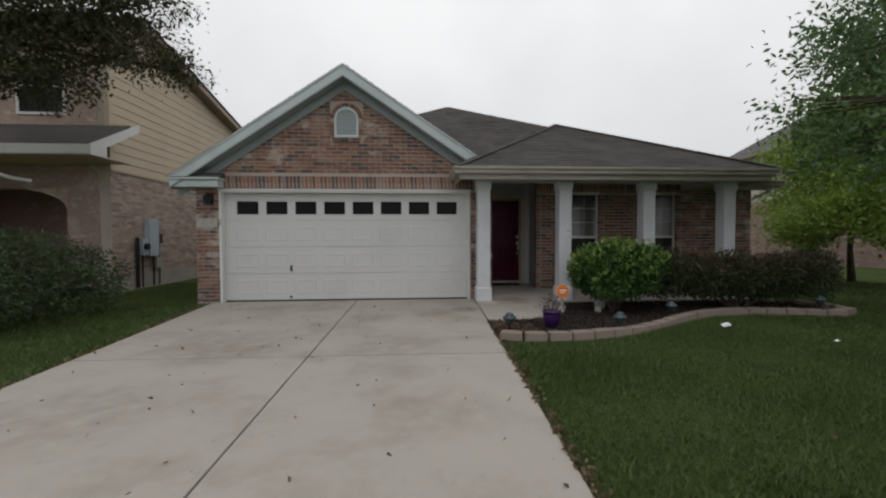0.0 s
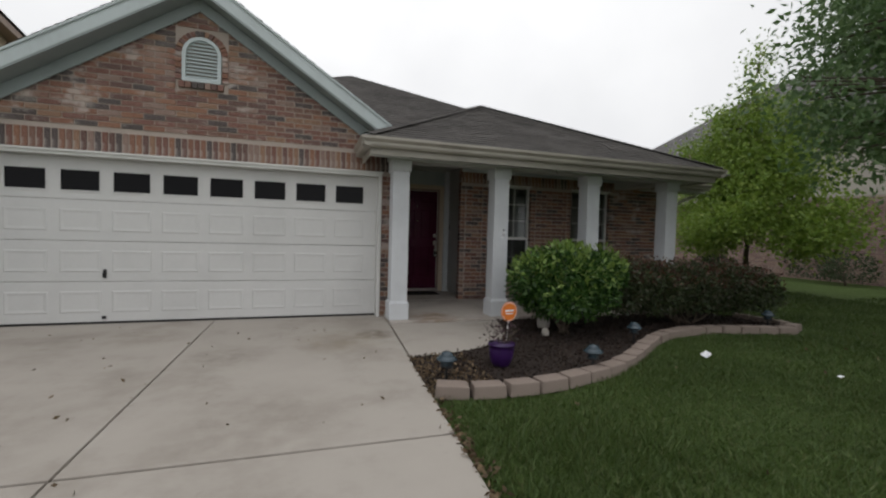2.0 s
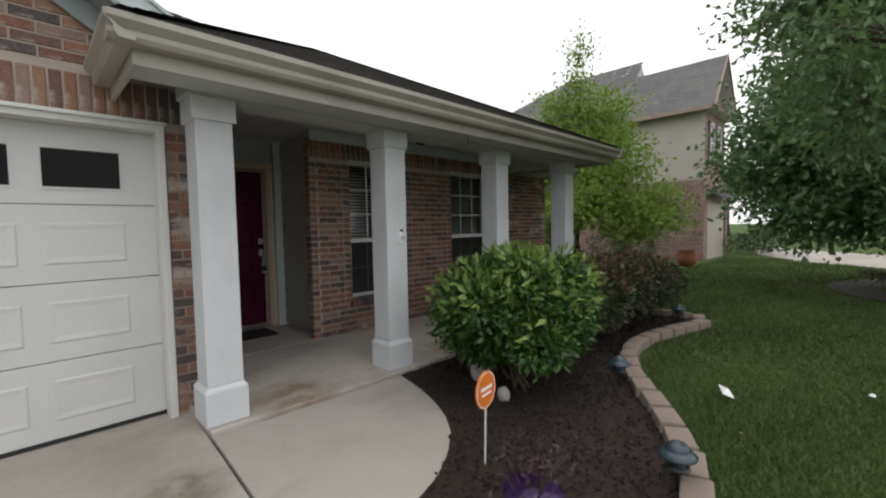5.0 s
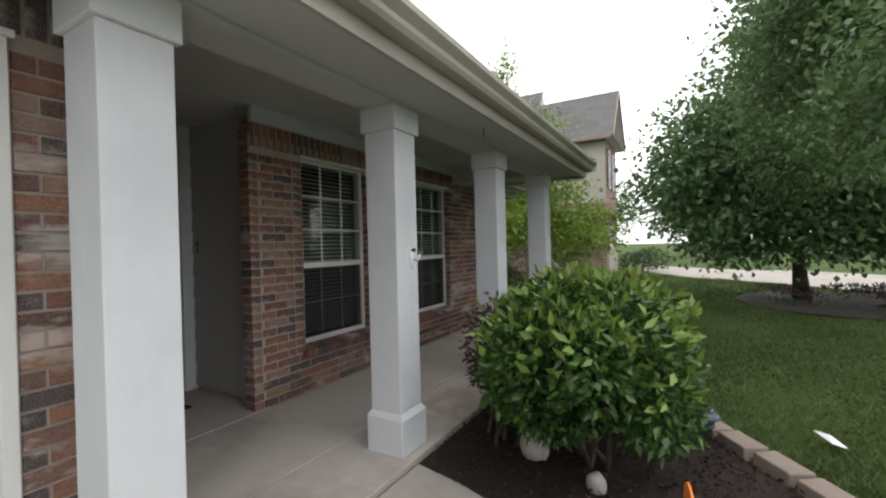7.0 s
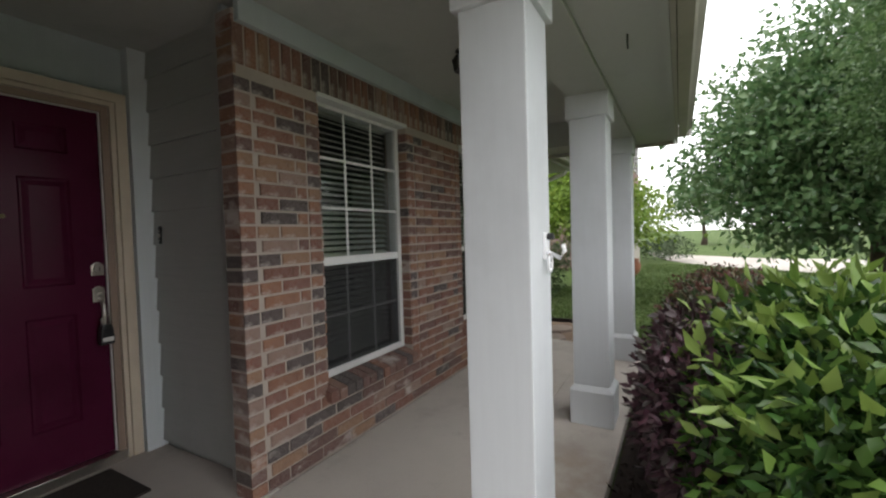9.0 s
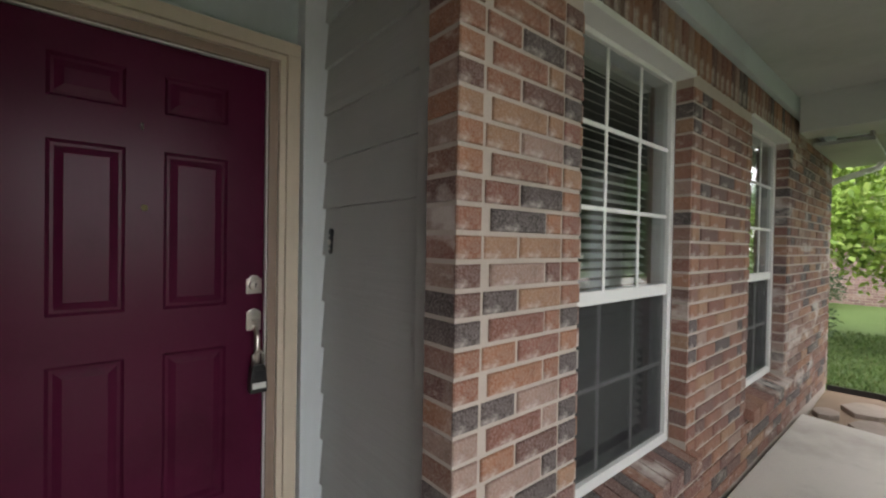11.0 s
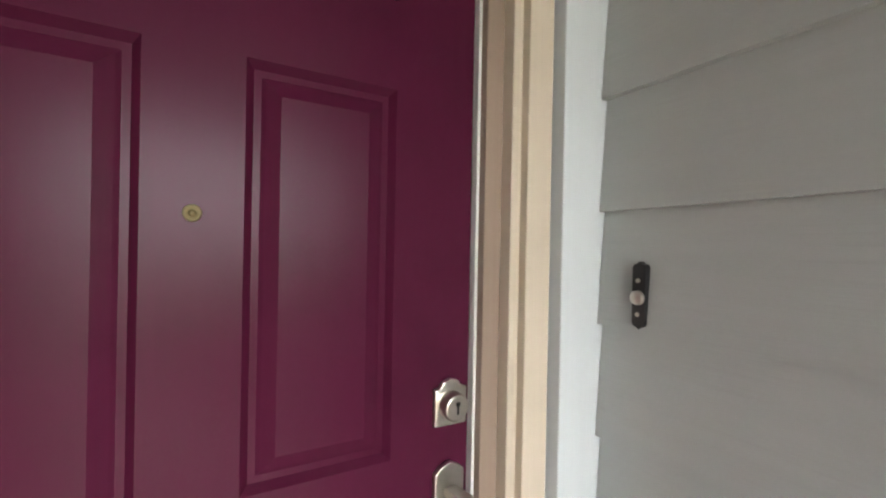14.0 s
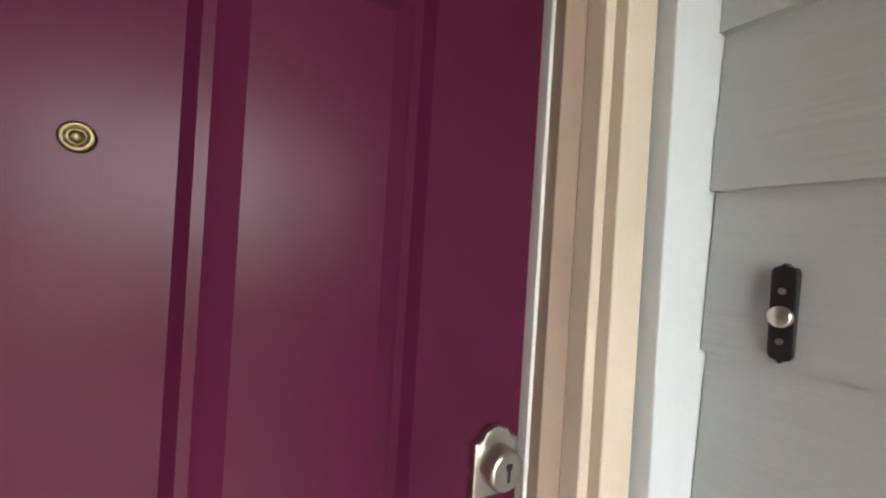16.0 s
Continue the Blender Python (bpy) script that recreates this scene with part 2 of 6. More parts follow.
M = {}
M["brick"] = brick_mat("red_brick", [(0.163, 0.063, 0.044), (0.220, 0.095, 0.056), (0.106, 0.049, 0.040), (0.255, 0.114, 0.063), (0.051, 0.040, 0.040), (0.189, 0.077, 0.055), (0.264, 0.145, 0.086), (0.132, 0.060, 0.049), (0.255, 0.167, 0.136), (0.207, 0.086, 0.053), (0.062, 0.046, 0.046), (0.180, 0.088, 0.062)], (0.60, 0.54, 0.50))
M["brick_pale"] = brick_mat("pale_brick", [(0.40, 0.29, 0.24), (0.46, 0.36, 0.30), (0.30, 0.21, 0.19), (0.50, 0.40, 0.33), (0.36, 0.26, 0.21), (0.44, 0.34, 0.30)], (0.58, 0.50, 0.45))
M["brick_far"] = brick_mat("brown_pink_brick", [(0.26, 0.16, 0.14), (0.31, 0.20, 0.17), (0.21, 0.13, 0.12), (0.34, 0.23, 0.19), (0.28, 0.18, 0.16)], (0.42, 0.34, 0.31))
M["mortar"] = concrete_mat("mortar", (0.42, 0.36, 0.315), (0.35, 0.30, 0.26), 2.0)
M["concrete"] = concrete_mat("driveway_concrete", (0.40, 0.365, 0.325), (0.29, 0.258, 0.222), 0.9, [(1.98, 7.58, 0.32, 0.8, (0.13, 0.105, 0.075)), (-0.7, 7.9, 0.5, 0.35, (0.2, 0.17, 0.13)), (1.5, 7.3, 0.6, 0.35, (0.24, 0.19, 0.12)), (-1.2, 5.3, 1.0, 0.4, (0.20, 0.175, 0.145)), (0.8, 5.2, 0.8, 0.35, (0.21, 0.18, 0.15)), (-1.6, 3.3, 0.9, 0.35, (0.20, 0.175, 0.145)), (1.25, 3.2, 0.6, 0.35, (0.21, 0.185, 0.15)), (0.3, 6.9, 0.5, 0.4, (0.17, 0.145, 0.115))])
M["porch_concrete"] = concrete_mat("porch_concrete", (0.46, 0.42, 0.38), (0.33, 0.29, 0.255), 1.4, [(3.0, 8.35, 0.45, 0.75, (0.2, 0.13, 0.08)), (4.9, 8.3, 0.5, 0.5, (0.22, 0.15, 0.10))])
M["joint"] = plain("dirt_joint", (0.09, 0.075, 0.06), 0.95)
M["white"] = painted("white_paint", (0.66, 0.66, 0.64), 0.5, 0.05, 1.3, 0.05)
M["door_white"] = painted("garage_door_white", (0.58, 0.58, 0.57), 0.42, 0.04, 0.9, 0.03)
M["column_white"] = painted("column_white", (0.58, 0.60, 0.62), 0.55, 0.06, 1.5, 0.25, (1, 1, 0.06))
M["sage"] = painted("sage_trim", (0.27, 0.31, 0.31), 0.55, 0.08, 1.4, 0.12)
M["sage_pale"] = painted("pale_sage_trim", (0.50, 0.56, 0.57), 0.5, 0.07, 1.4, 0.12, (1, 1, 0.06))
M["corner_pale"] = painted("pale_corner_board", (0.62, 0.655, 0.67), 0.5, 0.05, 1.4, 0.12, (1, 1, 0.06))
M["siding_grey"] = painted("grey_siding", (0.42, 0.435, 0.42), 0.55, 0.06, 1.1, 0.7, (1, 0.05, 1))
M["soffit"] = painted("soffit_grey", (0.46, 0.48, 0.45), 0.6, 0.08, 1.2, 0.05)
M["gutter"] = painted("gutter_taupe", (0.36, 0.335, 0.29), 0.4, 0.10, 1.5, 0.05)
M["cream"] = painted("cream_casing", (0.62, 0.53, 0.42), 0.45, 0.06, 1.5, 0.12, (1, 1, 0.06))
M["jamb_brown"] = painted("taupe_jamb", (0.30, 0.22, 0.17), 0.5, 0.08, 2.0, 0.2, (1, 1, 0.06))
M["tan_siding"] = painted("tan_siding", (0.50, 0.41, 0.29), 0.6, 0.05, 0.6, 0.1)
M["grey_tan_siding"] = painted("grey_tan_siding", (0.46, 0.42, 0.37), 0.6, 0.05, 0.6, 0.1)
M["shingle"] = shingle_mat("asphalt_shingle", (0.055, 0.052, 0.05), (0.125, 0.115, 0.108))
M["shingle_far"] = shingle_mat("grey_shingle", (0.14, 0.135, 0.135), (0.20, 0.195, 0.19))
M["dark_metal"] = plain("dark_metal", (0.03, 0.03, 0.032), 0.4, 0.6)
M["black"] = plain("black_plastic", (0.012, 0.012, 0.013), 0.35)
M["nickel"] = plain("brushed_nickel", (0.56, 0.53, 0.48), 0.28, 1.0, 0.08, 60)
M["rubber"] = plain("black_rubber", (0.015, 0.015, 0.015), 0.7)
M["glass"] = glass_mat("window_glass")
# opaque pane; the dark seen in the glass is put into its colour
M["dark_glass"] = plain("opaque_dark_pane", (0.005, 0.005, 0.006), 0.08, 0, 0.1, 3, 0.12)
M["screen"], nts, bs = shader("insect_screen", 0.9)
bs.inputs["Base Color"].default_value = (0.02, 0.02, 0.022, 1)
bs.inputs["Alpha"].default_value = 0.42
M["lamp_pane"] = plain("smoky_lamp_glass", (0.10, 0.095, 0.085), 0.15, 0, 0.2)
# near-black base colour stands for the shade indoors and behind the louvres
M["unlit_black"] = plain("painted_shade_black", (0.02, 0.02, 0.02), 0.9)
M["mulch"] = plain("mulch_soil", (0.022, 0.013, 0.009), 0.95, 0, 0.5, 30)
M["blind"] = painted("blind_slat", (0.62, 0.60, 0.55), 0.5, 0.05, 2.0, 0.03)
M["plum"] = painted("plum_door_paint", (0.075, 0.009, 0.030), 0.27, 0.10, 3.0, 0.05, (1, 1, 0.08))
M["plum"].node_tree.nodes["Principled BSDF"].inputs["Specular IOR Level"].default_value = 0.15
M["brass"] = plain("dull_brass", (0.20, 0.155, 0.085), 0.45, 1.0)
M["doormat"] = plain("doormat_fibre", (0.03, 0.024, 0.02), 1.0, 0, 0.5, 120)

# ---- ground, driveway, porch floor ----
GRASS_SOIL, nt_, b_ = shader("lawn_soil", 0.95, 0, 0.1)
g1 = noise_tex(nt_, 0.5, 6, 0.65)
g2 = noise_tex(nt_, 45, 4, 0.7)
nt_.links.new(mixed(nt_, 0.5, ramp(nt_, g1, [(0.3, (0.05, 0.08, 0.025)), (0.55, (0.075, 0.115, 0.035)), (0.75, (0.105, 0.13, 0.05))]), ramp(nt_, g2, [(0.3, (0.035, 0.055, 0.018)), (0.7, (0.11, 0.15, 0.05))])), b_.inputs["Base Color"])
bump(nt_, b_, g2, 0.8, 0.03)
structure("ground", Geo().box(-260, -260, -0.6, 260, 260, -0.045), GRASS_SOIL, "green lawn ground reaching to the horizon", "ground")


def drive_right(y):
    return 1.82 + 0.055 * y


def drive_left(y):
    return -2.27 - 0.085 * y


def drive_mid(y):
    return -0.15


def drive_cross(x, row):
    """The cross joints lie a little askew."""
    return (-9.0, -4.4, 0.35, 4.73, 8.86)[row] - (0.015 * x if 0 < row < 4 else 0.0)


drive_base = Geo().prism([(drive_left(-9) + .05, -9), (drive_right(-9) - .05, -9), (drive_right(8.86) - .05, 8.86), (drive_left(8.86) + .05, 8.86)], "z", -0.2, -0.03)
driveway = structure("road", drive_base, M["joint"], "pale concrete driveway with dirt-filled control joints", "driveway")
for row in range(4):
    for side in range(2):
        edges = (drive_left, drive_mid) if side == 0 else (drive_mid, drive_right)
        gap = (0.0, 0.008) if side == 0 else (0.008, 0.0)
        ring = []
        for k, (u, w) in enumerate(((0, 0), (1, 0), (1, 1), (0, 1))):
            y = (-9.0, -4.4, 0.35, 4.73, 8.86)[row + w]
            x = edges[u](y) + (gap[0] if u == 0 else -gap[1])
            ring.append((x, drive_cross(x, row + w) + (0.012 if w == 0 else -0.012)))
        part("slab", Geo().prism(ring, "z", -0.19, 0.0), M["concrete"], driveway, bevel=0.006)

walk_pts = [(drive_right(6.46) + 0.02, 6.46), (2.54, 6.51), (2.84, 6.57), (3.08, 6.65), (3.30, 6.79), (3.50, 6.96), (3.65, 7.16), (3.78, 7.42), (3.90, 7.76), (3.98, 8.12), (drive_right(8.12) + 0.02, 8.12)]
structure("pavement_walk", Geo().prism(walk_pts, "z", -0.2, 0.004), M["concrete"], "pale concrete landing with a curved edge beside the driveway", "walkway", 0.008)
porch = Geo().prism([(8.14, -0.2), (8.72, -0.2), (8.72, 0.053), (8.14, 0.035)], "x", 2.285, 7.92).prism([(8.722, -0.2), (9.70, -0.2), (9.70, 0.085), (8.722, 0.053)], "x", 2.63, 7.92)
structure("floor_porch", porch, M["porch_concrete"], "grey concrete porch floor with worn brown stains", "porch floor", 0.01)
structure("floor_entry", Geo().box(2.35, 9.705, -0.2, 4.06, 10.96, 0.09), M["porch_concrete"], "grey concrete floor of the entry alcove", "porch floor")

# ---- brickwork ----
COURSE, LONG, JOINT = 0.0762, 0.254, 0.014
NEAR = []


def brick_rows(x0, x1, z0, z1, rng, blocked=None, edge=None):
    """Running bond pieces (a, b, low, high) between x0 and x1; blocked() leaves openings free, edge() trims to a slope."""
    out = []
    rows = int(round((z1 - z0) / COURSE))
    for r in range(rows):
        lo, hi = z0 + r * COURSE + JOINT / 2, z0 + (r + 1) * COURSE - JOINT / 2
        ext = (x0, x1) if edge is None else edge(hi)
        x = x0 - (LONG / 2 if r % 2 else 0.0) - LONG * 4
        while x < ext[1]:
            a, b = max(x, ext[0]), min(x + LONG, ext[1])
            x += LONG
            if b - a < 0.03:
                continue
            cuts = [(a, b)]
            for (ha, hb, hl, hh) in (blocked or []):
                nxt = []
                for (p, q) in cuts:
                    if hi <= hl or lo >= hh or q <= ha or p >= hb:
                        nxt.append((p, q))
                    else:
                        if ha - p > 0.03:
                            nxt.append((p, ha))
                        if q - hb > 0.03:
                            nxt.append((hb, q))
                cuts = nxt
            out += [(p + JOINT / 2, q - JOINT / 2, lo, hi) for p, q in cuts]
    return out


def lay_bricks(pieces, place, parent, mat, rng, near=None, depth=0.009, jitter=0.002):
    """Bricks proud of the mortar. near(): pieces that become objects of their own; the rest are joined."""
    rest = Geo()
    singles = {}
    count = 0
    for (a, b, lo, hi) in pieces:
        d = depth + rng.uniform(-jitter, jitter)
        if near is not None and count < 300 and near(a, b, lo, hi):
            key = (round(b - a, 2), round(hi - lo, 2))
            if key not in singles:
                w, t = (b - a) / 2, (hi - lo) / 2
                bv = 0.004
                g = Geo()
                v = [(-w, 0, -t), (w, 0, -t), (w, 0, t), (-w, 0, t), (-w, -depth + bv, -t), (w, -depth + bv, -t), (w, -depth + bv, t), (-w, -depth + bv, t),
                     (-w + bv, -depth, -t + bv), (w - bv, -depth, -t + bv), (w - bv, -depth, t - bv), (-w + bv, -depth, t - bv)]
                g.add(v, [(8, 9, 10, 11), (0, 1, 5, 4), (1, 2, 6, 5), (2, 3, 7, 6), (3, 0, 4, 7), (4, 5, 9, 8), (5, 6, 10, 9), (6, 7, 11, 10), (7, 4, 8, 11)])
                singles[key] = g.mesh("brick", mat)
            ob = put_under(new("brick", singles[key]), parent)
            ob.matrix_basis = place((a + b) / 2, (lo + hi) / 2, rng.uniform(-jitter, jitter), rng.uniform(-0.25, 0.25))
            count += 1
        else:
            m = place(0, 0, 0, 0)
            w = [m @ Vector(p) for p in ((a, 0.004, lo), (b, 0.004, lo), (b, 0.004, hi), (a, 0.004, hi), (a, -d, lo), (b, -d, lo), (b, -d, hi), (a, -d, hi))]
            rest.add(w, [(4, 5, 6, 7), (0, 1, 5, 4), (1, 2, 6, 5), (2, 3, 7, 6), (3, 0, 4, 7)])
    if rest.f:
        ob = part("brick_courses", rest, mat, parent, fix=False)
        ob["kind"] = "stuff"


def face_south(y):
    return lambda a, z, d, tilt: pose(a, y + d, z, 0, tilt, 0)


def face_west(x):
    """Pieces laid along y on a wall that looks to the west."""
    return lambda a, z, d, tilt: pose(x + d, -a, z, 0, 0, -90)


rng = random.Random(7)

# garage front
GY = 8.73
garage_open = (-2.845, 2.215, -0.2, 2.29)
ground_open = [garage_open]
gable = [(-3.29, -0.1), (-2.845, -0.1), (-2.845, 2.29), (2.215, 2.29), (2.215, -0.1), (2.62, -0.1), (2.62, 2.62), (2.0, 2.95), (-0.33, 4.44), (-3.29, 2.47)]
wall_garage = structure("wall_garage", Geo().prism(gable, "y", GY, GY + 0.2), M["mortar"], "red brick garage front with a gable and a soldier course", "brick wall")


def gable_edge(z):
    if z < 2.55:
        return (-3.29, 2.62)
    half = (4.35 - z) / 0.667
    return (max(-3.29, -0.33 - half), min(2.62, -0.33 + half))


vent_hole = (-0.63, 0.01, 3.23, 4.03)
soldier_zone = (-2.845, 2.62, 2.29, 2.555)
pieces = brick_rows(-3.29, 2.62, 0.02, 4.4, rng, [garage_open, vent_hole, soldier_zone], gable_edge)
lay_bricks(pieces, face_south(GY), wall_garage, M["brick"], rng, lambda a, b, lo, hi: a > 0.3 and hi > 2.5)
soldiers = []
x = -2.845
while x < 2.60:
    soldiers.append((x + JOINT / 2, x + COURSE - JOINT / 2, 2.295, 2.55))
    x += COURSE
lay_bricks(soldiers, face_south(GY), wall_garage, M["brick"], rng, lambda a, b, lo, hi: True)

# porch wall behind the columns
PY = 9.73
WX0, WX1 = 3.905, 9.25
WIN = [(4.475, 5.445, 0.49, 2.355), (6.39, 7.365, 0.49, 2.355)]
pw = Geo()
zs = -0.1
pw.box(WX0 + 0.012, PY, zs, 4.072, PY + 0.127, 2.62).box(4.072, PY, zs, WIN[0][0], PY + 0.22, 2.62)
pw.box(WIN[0][1], PY, zs, WIN[1][0], PY + 0.22, 2.62)
pw.box(WIN[1][1], PY, zs, WX1, PY + 0.22, 2.62)
for w in WIN:
    pw.box(w[0], PY, zs, w[1], PY + 0.22, w[2] - 0.005)
    pw.box(w[0], PY, w[3] + 0.005, w[1], PY + 0.22, 2.62)
wall_porch = structure("wall_porch", pw, M["mortar"], "red brick porch wall with soldier courses over two windows", "brick wall")
sold = (WX0, 7.60, 2.345, 2.62)
CL = 0.105
STACK = [(WX0, WX0 + CL), (WIN[0][0] - CL, WIN[0][0]), (WIN[0][1], WIN[0][1] + CL), (WIN[1][0] - CL, WIN[1][0]), (WIN[1][1], WIN[1][1] + CL)]
pieces = brick_rows(WX0, WX1, 0.08, 2.44, rng, [WIN[0], WIN[1], sold] + [(a, b, 0.0 if i == 0 else 0.5, 2.345) for i, (a, b) in enumerate(STACK)])
for i, (a, b) in enumerate(STACK):
    for r in range(30):
        z = 0.08 + r * COURSE
        if z + COURSE < 2.35 and (i == 0 or z > 0.45):
            pieces.append((a + JOINT / 2, b - JOINT / 2, z + JOINT / 2, z + COURSE - JOINT / 2))
lay_bricks([p for p in pieces if p[3] < 2.6], face_south(PY), wall_porch, M["brick"], rng, lambda a, b, lo, hi: b < 6.5 and lo > 0.3)
soldiers = []
x = WX0
while x < 7.58:
    soldiers.append((x + JOINT / 2, x + COURSE - JOINT / 2, 2.35, 2.55))
    x += COURSE
lay_bricks(soldiers, face_south(PY), wall_porch, M["brick"], rng, lambda a, b, lo, hi: True)
# brick returns: the west end of the veneer and the window reveals
ret = []
for r in range(33):
    z = 0.08 + r * COURSE
    ret.append((-(PY + 0.125), -(PY - 0.004), z + JOINT / 2, z + COURSE - JOINT / 2))
lay_bricks(ret, lambda a, z, d, t: pose(WX0 + 0.018 + d, -a, z, 0, 0, -90), wall_porch, M["brick"], rng, None)
for w in WIN:
    rev = [(PY - 0.002, PY + 0.075, z, zz) for a, b, z, zz in ret if z > w[2] and zz < w[3]]
    lay_bricks([(-(b), -(a), z, zz) for a, b, z, zz in rev], lambda a, z, d, t, X=w[1]: pose(X + d, -a, z, 0, 0, -90), wall_porch, M["brick"], rng, None)
    lay_bricks(rev, lambda a, z, d, t, X=w[0]: pose(X + d, a, z, 0, 0, 90), wall_porch, M["brick"], rng, None)
    sill = []
    x = w[0] - 0.03
    while x < w[1] + 0.02:
        sill.append((x + 0.004, x + 0.070))
        x += 0.0762
    sg = Geo()
    for a, b in sill:
        h0 = rng.uniform(-0.003, 0.003)
        sg.prism([(PY - 0.06 + h0, w[2] - 0.075), (PY + 0.09, w[2] - 0.04), (PY + 0.09, w[2] + 0.03), (PY - 0.06 + h0, w[2] - 0.005)], "x", a, b)
    ob = part("brick_sill", sg, M["brick"], wall_porch)
    ob["kind"] = "stuff"

# entry alcove
structure("wall_entry_side", Geo().box(4.065, 9.952, -0.1, 4.25, 11.2, 2.9), M["siding_grey"], "grey lap siding wall beside the front door", "wall")
lap_wall = bpy.data.objects["wall_entry_side"]
for i in range(12):
    z = 0.137 + i * 0.2165
    lap = Geo()
    lap.add([(4.066, 10.004, z), (4.031, 10.004, z), (4.048, 10.004, z + 0.232), (4.066, 10.004, z + 0.232), (4.066, 10.804, z), (4.031, 10.804, z), (4.048, 10.804, z + 0.232), (4.066, 10.804, z + 0.232)],
            [(0, 1, 2, 3), (7, 6, 5, 4), (0, 4, 5, 1), (1, 5, 6, 2), (2, 6, 7, 3), (3, 7, 4, 0)])
    part("plank", lap, M["siding_grey"], lap_wall)
structure("trim_corner", Geo().box(3.988, 9.889, 0.092, 4.064, 10.002, 2.715), M["siding_grey"], "grey painted corner board beside the brick", "trim", 0.003)
structure("trim_corner_edge", Geo().box(3.955, 9.859, 0.092, 4.062, 9.887, 2.715), M["sage_pale"], "pale grey trim strip along the brick edge", "trim", 0.003)
structure("trim_door_corner", Geo().box(3.936, 10.806, 0.092, 4.064, 10.893, 2.715), M["corner_pale"], "pale blue-grey corner board beside the door casing", "trim", 0.003)
DX0, DX1, DZ0, DZ1, DY = 2.93, 3.797, 0.155, 2.258, 10.895
dw = Geo().box(2.3, DY + 0.0, -0.1, DX0 - 0.055, DY + 0.2, 2.9).box(DX1 + 0.055, DY, -0.1, 4.06, DY + 0.2, 2.9).box(DX0 - 0.055, DY, DZ1 + 0.05, DX1 + 0.055, DY + 0.2, 2.9)
structure("wall_entry", dw, M["sage_pale"], "pale grey wall around the front door", "wall")
# unseen wall; brick tone and nearness chosen to darken the door's left side
structure("wall_entry_west", Geo().box(2.42, 8.94, -0.1, 2.72, 11.1, 2.9), M["brick"], "unseen brick-toned wall closing the entry alcove, set close to darken the door", "wall")

# house body behind, to close the place
body = Geo().box(-3.29, 8.935, -0.1, -3.0, 19.5, 2.6).box(9.05, 9.73 + 0.22, -0.1, 9.25, 19.5, 2.6).box(-3.0, 19.3, -0.1, 9.05, 19.5, 2.6)
structure("wall_body", body, M["mortar"], "brick side and back walls of the house", "wall")
# added shells that keep skylight out; their darkness is put into the colour
structure("ceiling_garage", Geo().box(-3.0, 8.94, 2.5, 2.4, 14.8, 2.55), M["unlit_black"], "garage ceiling coloured near-black as unlit", "ceiling")
structure("wall_garage_back", Geo().box(-3.0, 14.8, -0.1, 2.4, 14.95, 2.55), M["unlit_black"], "garage back wall coloured near-black as unlit", "wall")
structure("wall_room_back", Geo().box(4.26, 13.5, -0.1, 9.04, 13.65, 2.6).box(4.26, 9.96, 2.55, 9.04, 13.49, 2.6).box(4.26, 9.96, -0.1, 9.04, 13.49, 0.1).box(4.26, 11.25, 0.101, 4.3, 13.49, 2.549), M["unlit_black"], "room shell behind the porch windows, coloured near-black as unlit", "wall")

# porch ceiling, beam and soffit
structure("ceiling_porch", Geo().box(2.3, 8.46, 2.69, 9.25, 9.73, 2.705).box(2.3, 9.735, 2.69, 4.3, 11.1, 2.705), M["soffit"], "grey painted porch ceiling", "ceiling")
structure("trim_frieze", Geo().box(3.93, 9.69, 2.555, 9.2, 9.728, 2.688), M["sage_pale"], "pale frieze board over the porch brick", "trim", 0.003)
structure("beam_porch", Geo().box(2.25, 8.2, 2.41, 7.72, 8.49, 2.689), M["soffit"], "grey boxed beam resting on the porch columns", "beam", 0.005)
structure("beam_end", Geo().box(7.42, 8.495, 2.41, 7.72, 9.68, 2.689), M["soffit"], "grey boxed beam at the porch end", "beam", 0.005)
structure("ceiling_soffit", Geo().box(1.925, 7.842, 2.43, 7.995, 8.195, 2.46).box(7.725, 8.2, 2.43, 7.995, 9.3, 2.46), M["soffit"], "grey soffit board under the porch eave", "soffit")

# ---- roofs ----


def shingle_face(geo, ll, lr, ur, ul, course=0.135, tab=0.30, rs=None):
    """A roof plane from eave (ll, lr) to top (ul, ur), laid in courses of separate tabs."""
    ll, lr, ur, ul = map(Vector, (ll, lr, ur, ul))
    h = ((ul + ur) / 2 - (ll + lr) / 2).length
    n = max(1, int(h / course))
    nrm = (lr - ll).cross(((ul + ur) / 2 - ll)).normalized()
    if nrm.z < 0:
        nrm = -nrm
    for i in range(n):
        t0, t1 = i / n, min(1.0, (i + 1.12) / n)
        a0, b0, a1, b1 = ll.lerp(ul, t0), lr.lerp(ur, t0), ll.lerp(ul, t1), lr.lerp(ur, t1)
        w = (b0 - a0).length
        k = max(1, int(w / tab))
        cuts = [0.0] + sorted(min(1, max(0, (j + rs.uniform(-0.25, 0.25)) / k)) for j in range(1, k)) + [1.0]
        for u, v in zip(cuts, cuts[1:]):
            lift = nrm * (0.010 + rs.uniform(0, 0.006))
            g = 0.003 / max(w, 0.01)
            p = [a0.lerp(b0, u + g) + lift, a0.lerp(b0, v - g) + lift, a1.lerp(b1, v - g) + nrm * 0.002, a1.lerp(b1, u + g) + nrm * 0.002]
            q = [p[0] - lift, p[1] - lift]
            geo.add(p + q, [(0, 1, 2, 3), (4, 5, 1, 0)])


rs = random.Random(3)
